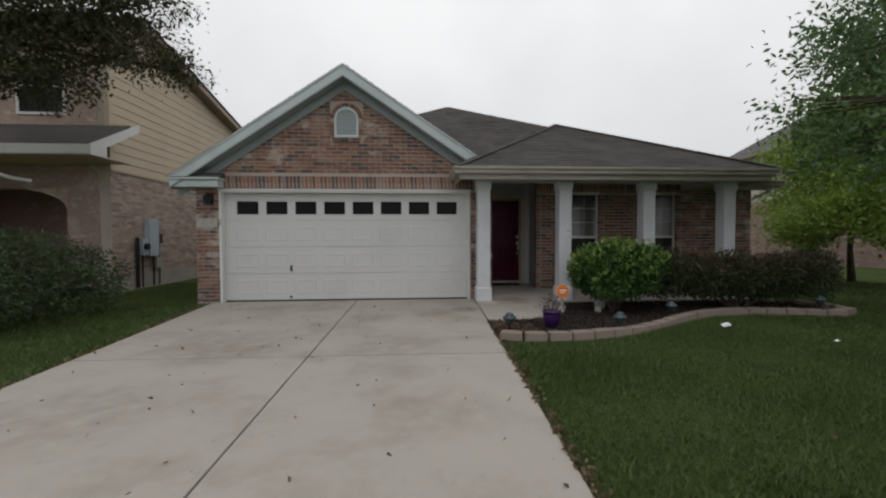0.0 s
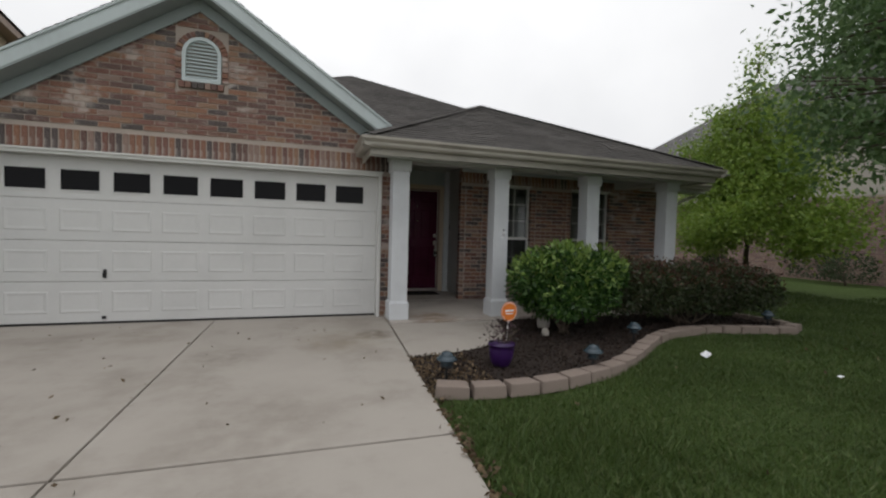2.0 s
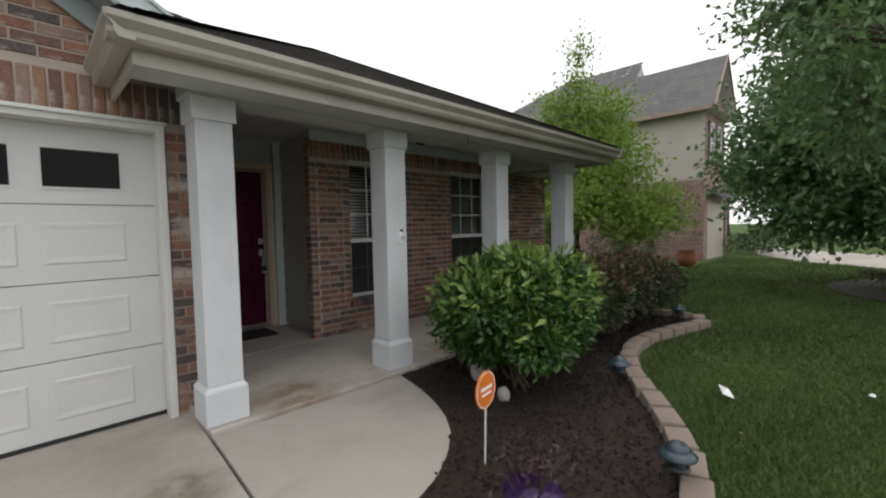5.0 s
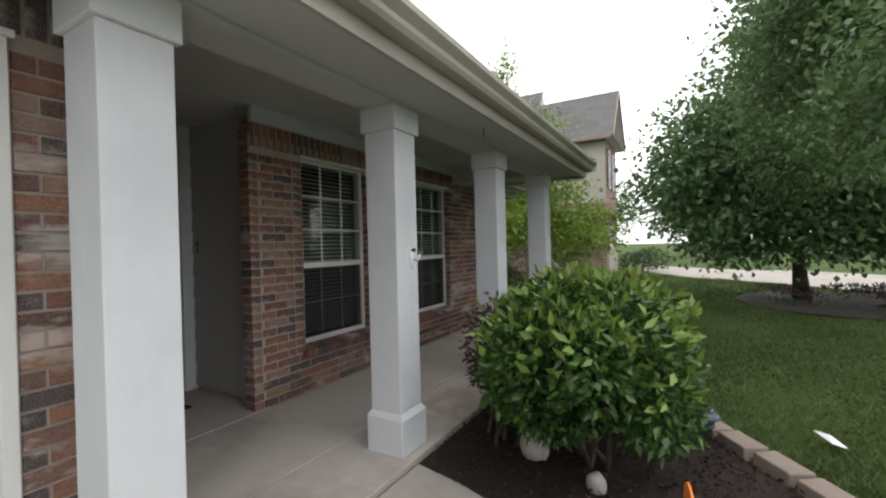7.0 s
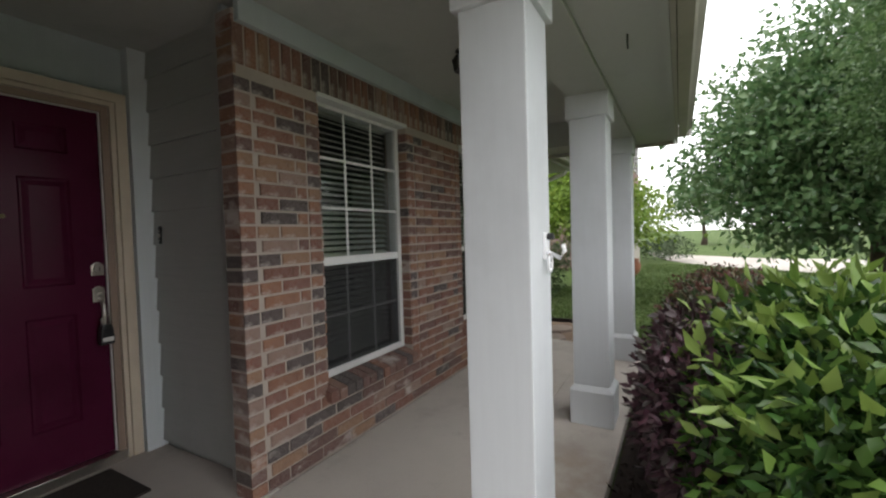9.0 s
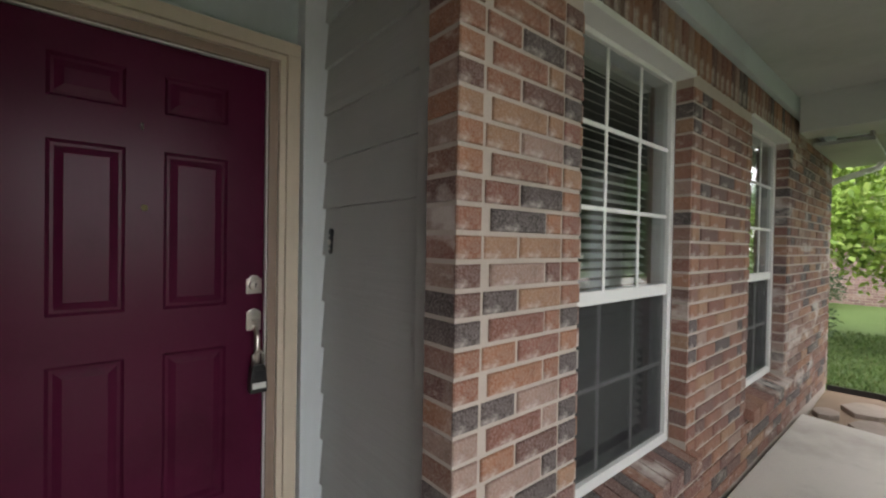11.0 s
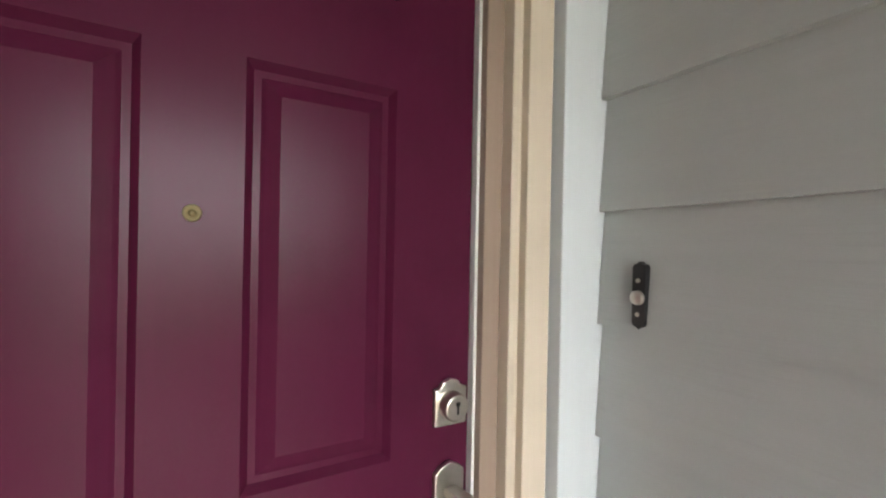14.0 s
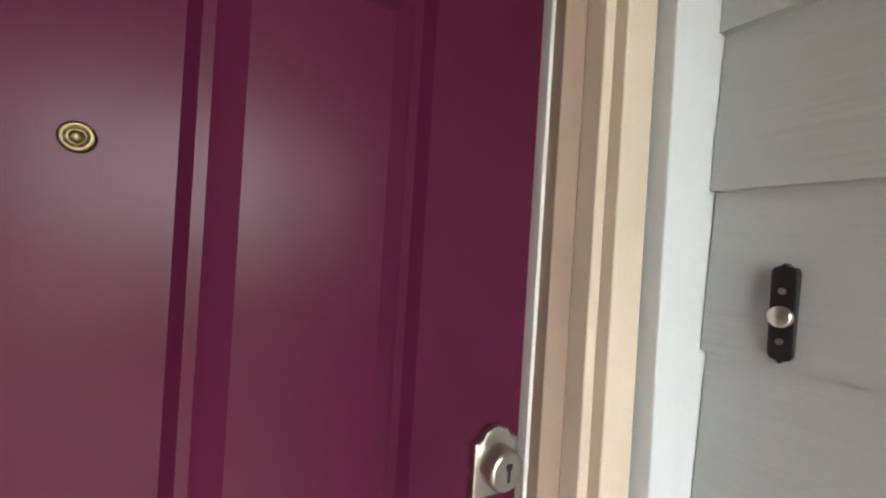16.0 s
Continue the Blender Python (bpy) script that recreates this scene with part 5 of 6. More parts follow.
def path_light(x, y):
    ob = thing("path_light", (x, y, 0.0), "small dark solar path light with a tiered bluish cap", "path light", "garden path lights")
    part("stake", Geo().lathe(x, y, [(.004, -.1), (.012, 0.0), (.012, .13)], 10), M["black"], ob)
    part("lens", Geo().lathe(x, y, [(.03, .13), (.05, .14), (.056, .20)], 16), M["lamp_glass"], ob)
    part("collar", Geo().lathe(x, y, [(.06, .128), (.064, .136), (.055, .146)], 18), M["black"], ob)
    part("shade", Geo().lathe(x, y, [(.095, .195), (.098, .205), (.07, .228), (.06, .232), (.062, .24), (.045, .262), (.03, .27), (.005, .276)], 20), M["lamp_glass"], ob, "blue-grey tiered cap", smooth=True)
    for k in range(4):
        a = k * math.pi / 2
        part("rib", Geo().tube([(x + .052 * math.cos(a), y + .052 * math.sin(a), .135), (x + .06 * math.cos(a), y + .06 * math.sin(a), .20)], .004, 5), M["black"], ob)
    return ob


pl = path_light(2.34, 5.68)
for (x, y) in ((3.87, 5.60), (5.15, 6.45), (8.08, 6.80)):
    copy_thing(pl, pose(x, y, 0))

for (x, y, s) in ((4.44, 7.46, 1.0), (4.20, 7.02, .55)):
    g = Geo()
    ico = bmesh.new()
    bmesh.ops.create_icosphere(ico, subdivisions=3, radius=.1 * s)
    for v in ico.verts:
        v.co = v.co * (1 + .25 * noise.noise(v.co * 9 / s + Vector((s, 0, 0)))) + Vector((0, 0, 0))
        v.co.z *= 1.25
        v.co += Vector((x, y, .09 * s))
    me = bpy.data.meshes.new("rock")
    ico.to_mesh(me)
    ico.free()
    me.materials.append(M["rock"])
    me.polygons.foreach_set("use_smooth", [True] * len(me.polygons))
    tagged(new("rock", me), "pale rounded rock standing in the mulch", "rock")

lit = Geo().add([(0, 0, 0), (.17, .02, .01), (.19, .09, .035), (.02, .075, .02), (.09, .045, .045)], [(0, 1, 4), (1, 2, 4), (2, 3, 4), (3, 0, 4)])
lit.v = [(5.42 + a - b * .3, 5.63 + b + a * .3, 0.03 + c) for a, b, c in lit.v]
lit.v += [(a, b, c - .006) for a, b, c in lit.v]
lit.f += [(5, 9, 6), (6, 9, 7), (7, 9, 8), (8, 9, 5)]
tagged(part("paper_scrap", lit, M["paper"]), "crumpled white paper scrap lying on the lawn", "litter")

tagged(part("paper_scrap", Geo().add([(6.25, 4.83, .005), (6.31, 4.82, .01), (6.32, 4.86, .008), (6.26, 4.87, .01), (6.285, 4.845, .025)], [(0, 1, 4), (1, 2, 4), (2, 3, 4), (3, 0, 4), (3, 2, 1, 0)]), M["paper"]), "small pale paper scrap lying on the lawn", "litter")

# ---- lawn ----
bed_keep = [(2.05, 5.3)] + [(a + .0, b - .10) for a, b in EDGE] + [(8.6, 8.2), (2.05, 8.2)]


def sod(x0, x1, y0, y1, dens, ok, h, w):
    n = int((x1 - x0) * (y1 - y0) * dens)
    x, y = rg.uniform(x0, x1, n), rg.uniform(y0, y1, n)
    m = ok(x, y)
    x, y = x[m], y[m]
    n = len(x)
    a = rg.uniform(0, 6.283, n)
    lean = rg.normal(0, .55, (n, 2))
    H = h * (0.5 + rg.random(n)) * (0.8 + .4 * np.sin(x * 1.7) * np.sin(y * 2.3 + 1))
    W = w * (0.6 + .8 * rg.random(n))
    b = np.stack([x, y, np.full(n, -0.035)], 1)
    s = np.stack([np.cos(a) * W, np.sin(a) * W, np.zeros(n)], 1)
    t = b + np.stack([lean[:, 0] * H, lean[:, 1] * H, H], 1)
    return np.stack([b - s, b + s, t], 1).reshape(-1, 3)


FAR_DRIVE = [(31, 9.6), (24.5, 8.3), (21.1, 6.8), (19.4, 4.6), (16.6, 2.1), (12, -1.4), (15, -7), (20, -1.5), (23, .2), (25.4, 2.1), (25.8, 4.5), (29.3, 8.0), (33, 9)]


SIDE_BED = [(7.9, 8.1), (8.0, 8.33), (8.44, 8.50), (8.90, 8.73), (9.25, 8.98), (9.42, 9.29), (9.38, 9.75), (7.9, 9.75)]


def right_lawn(x, y):
    return ~inside(SIDE_BED, x, y) & (x > 1.83 + 0.055 * y) & ~inside(bed_keep, x, y) & ~inside(FAR_DRIVE, x, y)


def left_lawn(x, y):
    return (x < -2.28 - 0.085 * y) & ~((x > -3.3) & (y > 8.7))


v = np.concatenate([sod(1.55, 6.5, .6, 6.6, 5200, right_lawn, .045, .005), sod(6.5, 13, .5, 8.2, 1900, right_lawn, .05, .0075), sod(8.7, 14, 8.0, 13, 800, right_lawn, .055, .011),
                    sod(13, 22, 0, 9, 450, right_lawn, .06, .015), sod(-6, -2.35, 2.0, 13, 2000, left_lawn, .05, .0075)])
ob = new("grass", quick_mesh("grass", v, np.arange(len(v)).reshape(-1, 3), M["grass"]))
tagged(ob, "short green lawn grass blades", "grass", "", "stuff")

# dry leaves: a drift along the drive's edge, scattered ones on concrete and lawn
n = 700
y = rg.uniform(.5, 6.4, n)
x = 1.82 + .055 * y + np.abs(rg.normal(0, .05, n)) - .01
e1 = np.stack([x, y, np.full(n, .0) + rg.uniform(0, .012, n)], 1)
n = 420
e2 = np.stack([rg.uniform(2.16, 2.75, n), rg.uniform(5.5, 6.45, n), rg.uniform(.01, .03, n)], 1)
n = 130
e3 = np.stack([rg.uniform(-2.6, 2.0, n), rg.uniform(1.5, 8.6, n), np.full(n, .006)], 1)
n = 90
e4 = np.stack([rg.uniform(2.4, 11, n), rg.uniform(1, 6.2, n), np.full(n, .012)], 1)
e4 = e4[right_lawn(e4[:, 0], e4[:, 1])]
n = 500
y = rg.uniform(2, 8.6, n)
e5 = np.stack([-2.27 - .085 * y - np.abs(rg.normal(0, .05, n)), y, rg.uniform(-.01, .01, n)], 1)
p = np.concatenate([e1, e2, e3, e4, e5])
ob = new("dry_leaves", leaf_mesh("dry_leaves", p, rg.normal(0, 1, (len(p), 3)) * np.array([1, 1, .12]), .042, .013, M["dry_leaf"], .2, 0))
tagged(ob, "scattered dry brown leaves", "leaves", "", "stuff")

# ---- trees ----
YOUNG = [(0, 0, 5.5, .4, .4, .8), (.05, 0, 6.6, .22, .22, .6), (-.2, .6, 4.7, .8, .8, .8), (.25, -.6, 4.5, .9, 1.0, .8), (-.2, 1.2, 3.7, 1.1, 1.2, .9), (-.4, -.9, 3.2, 1.1, 1.3, .8), (.1, .1, 3.5, 1.3, 1.4, 1.0),
         (-.6, -1.5, 2.1, 1.1, 1.3, .7), (-.1, 1.1, 2.3, 1.2, 1.3, .8), (-.9, -2.2, 1.6, 1.0, 1.1, .55), (-1.5, -.6, 1.9, 1.0, 1.1, .6), (-1.1, .5, 1.5, .9, .9, .5)]
tree("young_tree", "young tree with bright yellow-green leaves beside the house", (13.6, 11.2, -.05), (13.7, 11.2, 5.8), .08,
     [(13.6 + a, 11.2 + b, c, d, e, f) for a, b, c, d, e, f in YOUNG], 34000, 0.11, 0.036, M["leaf_yellow"])
tree("magnolia_tree", "dense dark green magnolia tree with low sweeping branches", (14.4, 4.2, -.05), (14.5, 4.2, 5.6), .14,
     [(14.5, 4.6, 5.3, 1.2, 1.3, 1.0), (14.2, 5.6, 4.0, 1.5, 1.5, 1.1), (14.8, 3.4, 4.2, 1.7, 1.7, 1.2), (14.0, 6.2, 2.7, 1.4, 1.3, 1.0), (13.7, 4.8, 2.7, 1.6, 1.6, 1.1), (14.2, 3.0, 2.5, 1.7, 1.8, 1.1), (13.6, 5.7, 1.75, 1.2, 1.1, .7), (13.2, 4.0, 1.6, 1.2, 1.4, .6), (13.6, 2.4, 1.6, 1.3, 1.4, .6), (14.8, 5.0, 3.4, 1.6, 1.8, 1.6)],
     40000, 0.17, 0.048, M["leaf_magnolia"])
OAK = [(8.9, 4.9, 4.6, 1.5, 1.0, 1.0), (7.9, 5.4, 4.1, .9, .6, .6), (10.3, 4.3, 5.4, 1.7, 1.2, 1.3), (9.4, 3.9, 5.8, 1.8, 1.6, 1.3), (11.4, 4.0, 4.2, 1.4, 1.5, 1.5), (7.2, 5.8, 3.75, .5, .4, .3), (7.3, 5.4, 4.6, .8, .6, .6),
       (8.5, 5.7, 3.4, .75, .45, .35), (11.6, 4.0, 6.2, 1.8, 1.3, 1.3), (7.8, 4.4, 4.9, 1.3, 1.2, .9), (10.0, 5.1, 4.0, 1.2, .85, .9), (11.2, 4.7, 3.0, 1.2, 1.1, .9), (6.0, 5.35, 2.95, .4, .3, .3), (6.5, 5.2, 2.45, .6, .4, .4), (7.3, 5.0, 2.6, .7, .5, .5), (8.4, 4.9, 2.9, .9, .6, .6), (6.3, 5.1, 3.6, .6, .5, .45)]
tree("oak_tree", "large spreading oak tree with small dark green leaves over the lawn", (12.1, 0.7, -.05), (11.5, 1.7, 5.2), .11,
     [(a + .2, b - .15, c, d, e, f) for a, b, c, d, e, f in OAK], 70000, 0.085, 0.023, M["leaf_oak"])
tree("shade_tree", "oak tree branches with leaves coloured dark as backlit, over the neighbouring lawn", (-9.4, 6.4, -.05), (-7.6, 7.4, 5.6), .13,
     [(x - .3, y, z, a, b, c) for x, y, z, a, b, c in [(-5.9, 7.5, 5.6, 1.6, 1.4, 1.2), (-4.6, 7.9, 5.2, 1.2, 1.1, .8), (-3.6, 8.2, 4.7, .75, .7, .42), (-4.9, 7.8, 4.1, .8, .8, .45), (-6.4, 7.4, 4.4, 1.2, 1.1, .7), (-3.0, 8.4, 4.45, .4, .4, .22), (-4.2, 7.9, 6.3, 1.2, 1.1, .7), (-3.4, 8.1, 5.6, .6, .6, .3), (-7.4, 7.2, 5.2, 1.2, 1.2, 1.2)]],
     40000, 0.075, 0.022, M["leaf_left"])
bush("foundation_shrub", "dark green overgrown shrub along the neighbouring lawn", (-5.3, 7.2, -.04), [(-5.2, 6.6, .75, .8, .8, .75), (-5.4, 7.6, .72, .8, .8, .68), (-5.0, 8.2, .6, .6, .6, .55), (-6.2, 6.8, .9, .9, .9, .8), (-4.9, 5.8, .6, .7, .7, .6), (-4.5, 7.2, .4, .5, .9, .45)], 19000, .08, .012, M["leaf_shrub"], "shrub", 10)

# ---- neighbouring houses ----
def lap_wall_x(geo, x, y0, y1, z0, z1, step, side):
    """Lap boards on a wall across x; side is -1 where it looks west."""
    z = z0
    while z < z1 - .01:
        t = min(z + step, z1)
        a, b = x + side * .02, x + side * .006
        geo.add([(a, y0, z), (a, y1, z), (b, y1, t), (b, y0, t), (x, y0, z), (x, y1, z)], [(0, 1, 2, 3), (0, 4, 5, 1)])
        z += step


def lap_wall_y(geo, y, x0, x1, z0, z1, step):
    z = z0
    while z < z1 - .01:
        t = min(z + step, z1)
        geo.add([(x0, y - .02, z), (x1, y - .02, z), (x1, y - .006, t), (x0, y - .006, t), (x0, y, z), (x1, y, z)], [(0, 1, 2, 3), (0, 4, 5, 1)])
        z += step


def courses(x0, x1, z0, z1):
    return brick_rows(x0, x1, z0, z1, rng)


def house_window(parent, cx, y, z0, z1, w, shutters=False):
    win = part("window", Geo().box(cx - w / 2, y - .03, z0, cx - w / 2 + .06, y + .02, z1).box(cx + w / 2 - .06, y - .03, z0, cx + w / 2, y + .02, z1).box(cx - w / 2 + .06, y - .03, z0, cx + w / 2 - .06, y + .02, z0 + .06).box(cx - w / 2 + .06, y - .03, z1 - .06, cx + w / 2 - .06, y + .02, z1).box(cx - w / 2 + .06, y - .02, (z0 + z1) / 2 - .02, cx + w / 2 - .06, y + .01, (z0 + z1) / 2 + .02), M["white"], parent)
    part("pane", Geo().box(cx - w / 2 + .055, y - .012, z0 + .055, cx + w / 2 - .055, y - .004, z1 - .055), M["dark_glass"], win)
    if shutters:
        for s in (-1, 1):
            x0 = cx + s * (w / 2 + .16)
            sh = part("shutter", Geo().box(x0 - .14, y - .035, z0 - .03, x0 + .14, y - .003, z1 + .03), M["shutter"], parent)
            for k in range(9):
                zz = z0 + (z1 - z0) * k / 9
                part("slat", Geo().prism([(y - .05, zz), (y - .036, zz + .07), (y - .036, zz)], "x", x0 - .11, x0 + .11), M["shutter"], sh)
    return win


M["shutter"] = plain("maroon_shutter", (0.045, 0.018, 0.02), 0.6)
M["door_far"] = painted("beige_garage_door", (0.42, 0.38, 0.33), 0.5, 0.06, 1.0, 0.03)

# house to the west: brick below, tan siding above
HX, HY = -6.0, 10.75
west = thing("house", (-9, 14, 0), "two-storey neighbouring house, pale brick below and tan siding above", "house")
wall = part("wall", Geo().prism([(HY, -.2), (24, -.2), (24, 4.6), (17.5, 5.62), (12.0, 6.75), (HY, 6.45)], "x", HX - .25, HX), M["mortar"], west)
lay_bricks([(a, b, lo, hi) for a, b, lo, hi in courses(HY, 20, .35, 2.93)], lambda a, z, d, t: pose(HX - d, a, z, 0, 0, 90), wall, M["brick_pale"], rng)
part("foundation", Geo().box(HX - .02, HY - .02, -.2, HX + .03, 21, .34), M["concrete"], west)
sg = Geo()
z = 2.96
while z < 6.6:
    far = 24 if z < 4.6 else (24 - (z - 4.6) / (5.62 - 4.6) * 6.5 if z < 5.62 else 17.5 - (z - 5.62) / (6.75 - 5.62) * 5.5)
    a, b = HX + .026, HX + .008
    sg.add([(a, HY, z), (a, far, z), (b, far, z + .24), (b, HY, z + .24), (HX, HY, z), (HX, far, z)], [(0, 1, 2, 3), (0, 4, 5, 1)])
    z += .23
ob = part("siding", sg, M["tan_siding"], west, "tan lap siding", fix=False)
ob["kind"] = "stuff"
part("band", Geo().box(HX, HY - .01, 2.92, HX + .035, 24, 2.97), M["jamb_brown"], west)
part("corner_board", Geo().box(HX - .08, HY - .03, 2.97, HX + .035, HY + .1, 6.3), M["tan_siding"], west)
rk = Geo()
rk.add([(HX + .35, 11.6, 6.95), (HX + .35, 17.5, 5.78), (HX + .35, 24, 4.75), (HX + .35, 24, 4.6), (HX + .35, 17.5, 5.62), (HX + .35, 11.6, 6.78), (HX - .1, 11.6, 6.95), (HX - .1, 17.5, 5.78), (HX - .1, 24, 4.75), (HX - .1, 24, 4.6), (HX - .1, 17.5, 5.62), (HX - .1, 11.6, 6.78)], [(0, 1, 4, 5), (1, 2, 3, 4), (0, 6, 7, 1), (1, 7, 8, 2), (5, 4, 10, 11), (4, 3, 9, 10)])
part("rake_board", rk, M["jamb_brown"], west)
rf = Geo().add([(HX + .4, 11.6, 7.0), (HX + .4, 17.5, 5.83), (HX + .4, 24, 4.8), (-16, 24, 4.8), (-16, 17.5, 5.83), (-16, 11.6, 7.0), (HX + .4, 10.1, 6.35), (-16, 10.1, 6.35)], [(0, 1, 4, 5), (1, 2, 3, 4), (0, 5, 7, 6)])
part("roof", rf, M["shingle"], west)
front = part("front_wall", Geo().box(-16, HY, 2.95, HX - .26, HY + .2, 6.4).box(-16, HY, -.2, -9.6, HY + .2, 2.95).box(-7.0, HY, -.2, HX - .26, HY + .2, 2.95).box(-9.6, HY, 2.5, -7.0, HY + .2, 2.95), M["brick_pale"], west)
arch = Geo()
for k in range(10):
    a0, a1 = math.pi * k / 10, math.pi * (k + 1) / 10
    for s0, s1 in ((a0, a1),):
        arch.prism([(-8.3 + 1.3 * math.cos(s0), 2.0 + .5 * math.sin(s0)), (-8.3 + 1.3 * math.cos(s1), 2.0 + .5 * math.sin(s1)), (-8.3 + 1.3 * math.cos(s1), 2.52), (-8.3 + 1.3 * math.cos(s0), 2.52)], "y", HY, HY + .2)
part("arch", arch, M["brick_pale"], west)
part("porch_back", Geo().box(-16, 12.6, -.2, HX - .26, 12.7, 2.95), M["brick_far"], west)
part("porch_floor", Geo().box(-9.6, HY, -.2, HX - .26, 12.6, .1), M["porch_concrete"], west)
part("porch_ceiling", Geo().box(-9.6, HY + .2, 2.9, HX - .26, 12.6, 2.95), M["soffit"], west)
part("door", Geo().box(-7.9, 12.54, .1, -7.0, 12.595, 2.1), M["sage"], west, "grey-green porch door")
fw = Geo().prism([(9.45, 3.32), (HY, 4.02), (HY, 3.92), (9.45, 3.22)], "x", -16, HX + .5)
part("porch_roof", fw, M["shingle"], west)
part("rake_trim", Geo().prism([(9.42, 3.30), (HY + .3, 4.12), (HY + .3, 3.92), (9.9, 3.32), (9.9, 3.08), (9.42, 3.08)], "x", HX + .5, HX + .53), M["white"], west, "white rake board")
part("porch_fascia", Geo().box(-16, 9.42, 3.10, HX + .5, 9.45, 3.30), M["white"], west)
part("porch_soffit", Geo().box(-16, 9.46, 3.08, HX + .5, HY - .02, 3.11), M["tan_siding"], west)
part("porch_post", Geo().box(-9.0, 9.55, -.1, -8.6, 9.95, 3.07), M["brick_pale"], west)
part("downspout", Geo().tube([(-7.9, 9.4, 3.1), (-7.9, 9.4, 2.85), (-7.2, 9.6, 2.6), (-6.9, 9.7, 2.55)], .04, 6), M["white"], west)
house_window(west, -7.5, HY, 4.25, 5.6, 1.1)

west.location.x -= 0.27

meter = thing("electric_meter", (HX + .05, 12.3, 0), "grey electric panel and meter with conduits on the brick wall", "electric meter")
part("panel", Geo().box(HX + .03, 12.30, .82, HX + .17, 12.72, 1.83), M["panel_grey"], meter, bevel=.006)
mt = part("meter_box", Geo().box(HX + .03, 12.02, .86, HX + .15, 12.28, 1.30), M["panel_grey"], meter, bevel=.006)
part("dial", Geo().tube([(HX + .15, 12.15, 1.08), (HX + .23, 12.15, 1.08)], .085, 16), M["black"], mt, "dark round glass dial")
for yy, z1, r in ((11.92, 1.32, .045), (12.12, .85, .02), (12.6, .8, .022), (12.86, 1.2, .022)):
    part("conduit", Geo().tube([(HX + .08, yy, 0), (HX + .08, yy, z1)], r, 8), M["dark_metal"], meter)
part("junction_box", Geo().box(HX + .03, 12.62, .48, HX + .15, 12.9, .78), M["gutter"], meter, bevel=.004)
part("shutoff", Geo().box(HX + .03, 12.8, 1.15, HX + .12, 12.98, 1.42), M["dark_metal"], meter, bevel=.004)

meter.location.x -= 0.27
meter.location.y -= 0.35

# house to the east: brick below, grey-tan siding above, gable to the street
EX, EY = 20.0, 9.35
east = thing("house", (24, 15, -.1), "two-storey neighbouring house of brown brick and grey-tan siding", "house")
wall = part("wall", Geo().box(EX, EY, -.4, EX + .25, 24, 5.9), M["mortar"], east)
lay_bricks([(-b, -a, lo, hi) for a, b, lo, hi in courses(EY, 24, -.2, 3.1)], lambda a, z, d, t: pose(EX + d, -a, z, 0, 0, -90), wall, M["brick_far"], rng)
sg = Geo()
lap_wall_x(sg, EX, EY, 24, 3.14, 5.95, .23, -1)
ob = part("siding", sg, M["grey_tan_siding"], east, "grey-tan lap siding", fix=False)
ob["kind"] = "stuff"
GXE = 23.0
fwall = part("front_wall", Geo().prism([(EX + .26, -.4), (GXE, -.4), (GXE, 5.9), (21.5, 7.9), (EX + .26, 6.0)], "y", EY, EY + .2), M["mortar"], east)
lay_bricks([p_ for p_ in courses(EX, GXE, 2.45, 5.95)], face_south(EY), fwall, M["brick_far"], rng)
lay_bricks(brick_rows(EX, GXE, 5.95, 7.8, rng, None, lambda z: (21.5 - (8.0 - z) / 1.36, 21.5 + (8.0 - z) / 1.36)), face_south(EY), fwall, M["brick_far"], rng)
lay_bricks([p_ for p_ in courses(EX, EX + .3, -.2, 2.45)], face_south(EY), fwall, M["brick_far"], rng)
part("garage_door", Geo().box(EX + .35, EY - .03, -.15, GXE - .1, EY - .005, 2.15), M["door_far"], east, "beige garage door")
part("pent_roof", Geo().prism([(EY - .5, 2.42), (EY, 2.75), (EY, 2.65), (EY - .5, 2.34)], "x", EX + .2, GXE + .1), M["shingle"], east)
for cx in (20.95, 22.05):
    house_window(east, cx, EY - .01, 3.75, 5.35, .62, True)
rf = Geo()
shingle_face(rf, (EX - .4, 16, 5.75), (EX - .4, EY - .4, 5.75), (21.5, EY - .4, 8.05), (21.5, 13, 8.05), .2, .6, rs=rs)
shingle_face(rf, (GXE + .4, EY - .4, 5.75), (GXE + .4, 16, 5.75), (21.5, 13, 8.05), (21.5, EY - .4, 8.05), .2, .6, rs=rs)
shingle_face(rf, (EX - .4, 24.4, 5.75), (EX - .4, 12.5, 5.75), (22.4, 12.5, 9.0), (22.4, 16.5, 9.0), .2, .6, rs=rs)
ob = part("roof", rf, M["shingle_far"], east, "grey shingle roof", fix=False)
ob["kind"] = "stuff"
part("roof_deck", Geo().add([(EX - .38, EY - .36, 5.72), (21.5, EY - .36, 8.0), (GXE + .38, EY - .36, 5.72), (EX - .38, 16, 5.72), (21.5, 13, 8.0), (GXE + .38, 16, 5.72)], [(0, 1, 4, 3), (1, 2, 5, 4), (0, 3, 5, 2)]), M["soffit"], east)
part("gable_end", Geo().add([(EX - .3, 12.6, 5.8), (22.4, 12.6, 8.95), (25.0, 12.6, 5.8)], [(0, 2, 1)]), M["grey_tan_siding"], east)
part("rake_board", Geo().prism([(EX - .42, 5.62), (21.5, 7.97), (21.5, 8.1), (EX - .42, 5.78)], "y", EY - .42, EY - .38).prism([(GXE + .42, 5.62), (21.5, 7.97), (21.5, 8.1), (GXE + .42, 5.78)], "y", EY - .42, EY - .38), M["jamb_brown"], east)
part("gutter", Geo().box(EX - .5, EY - .3, 5.62, EX - .38, 24, 5.76), M["jamb_brown"], east)
part("porch_wall", Geo().box(GXE, 12.5, -.4, 29, 12.7, 2.7), M["brick_far"], east)
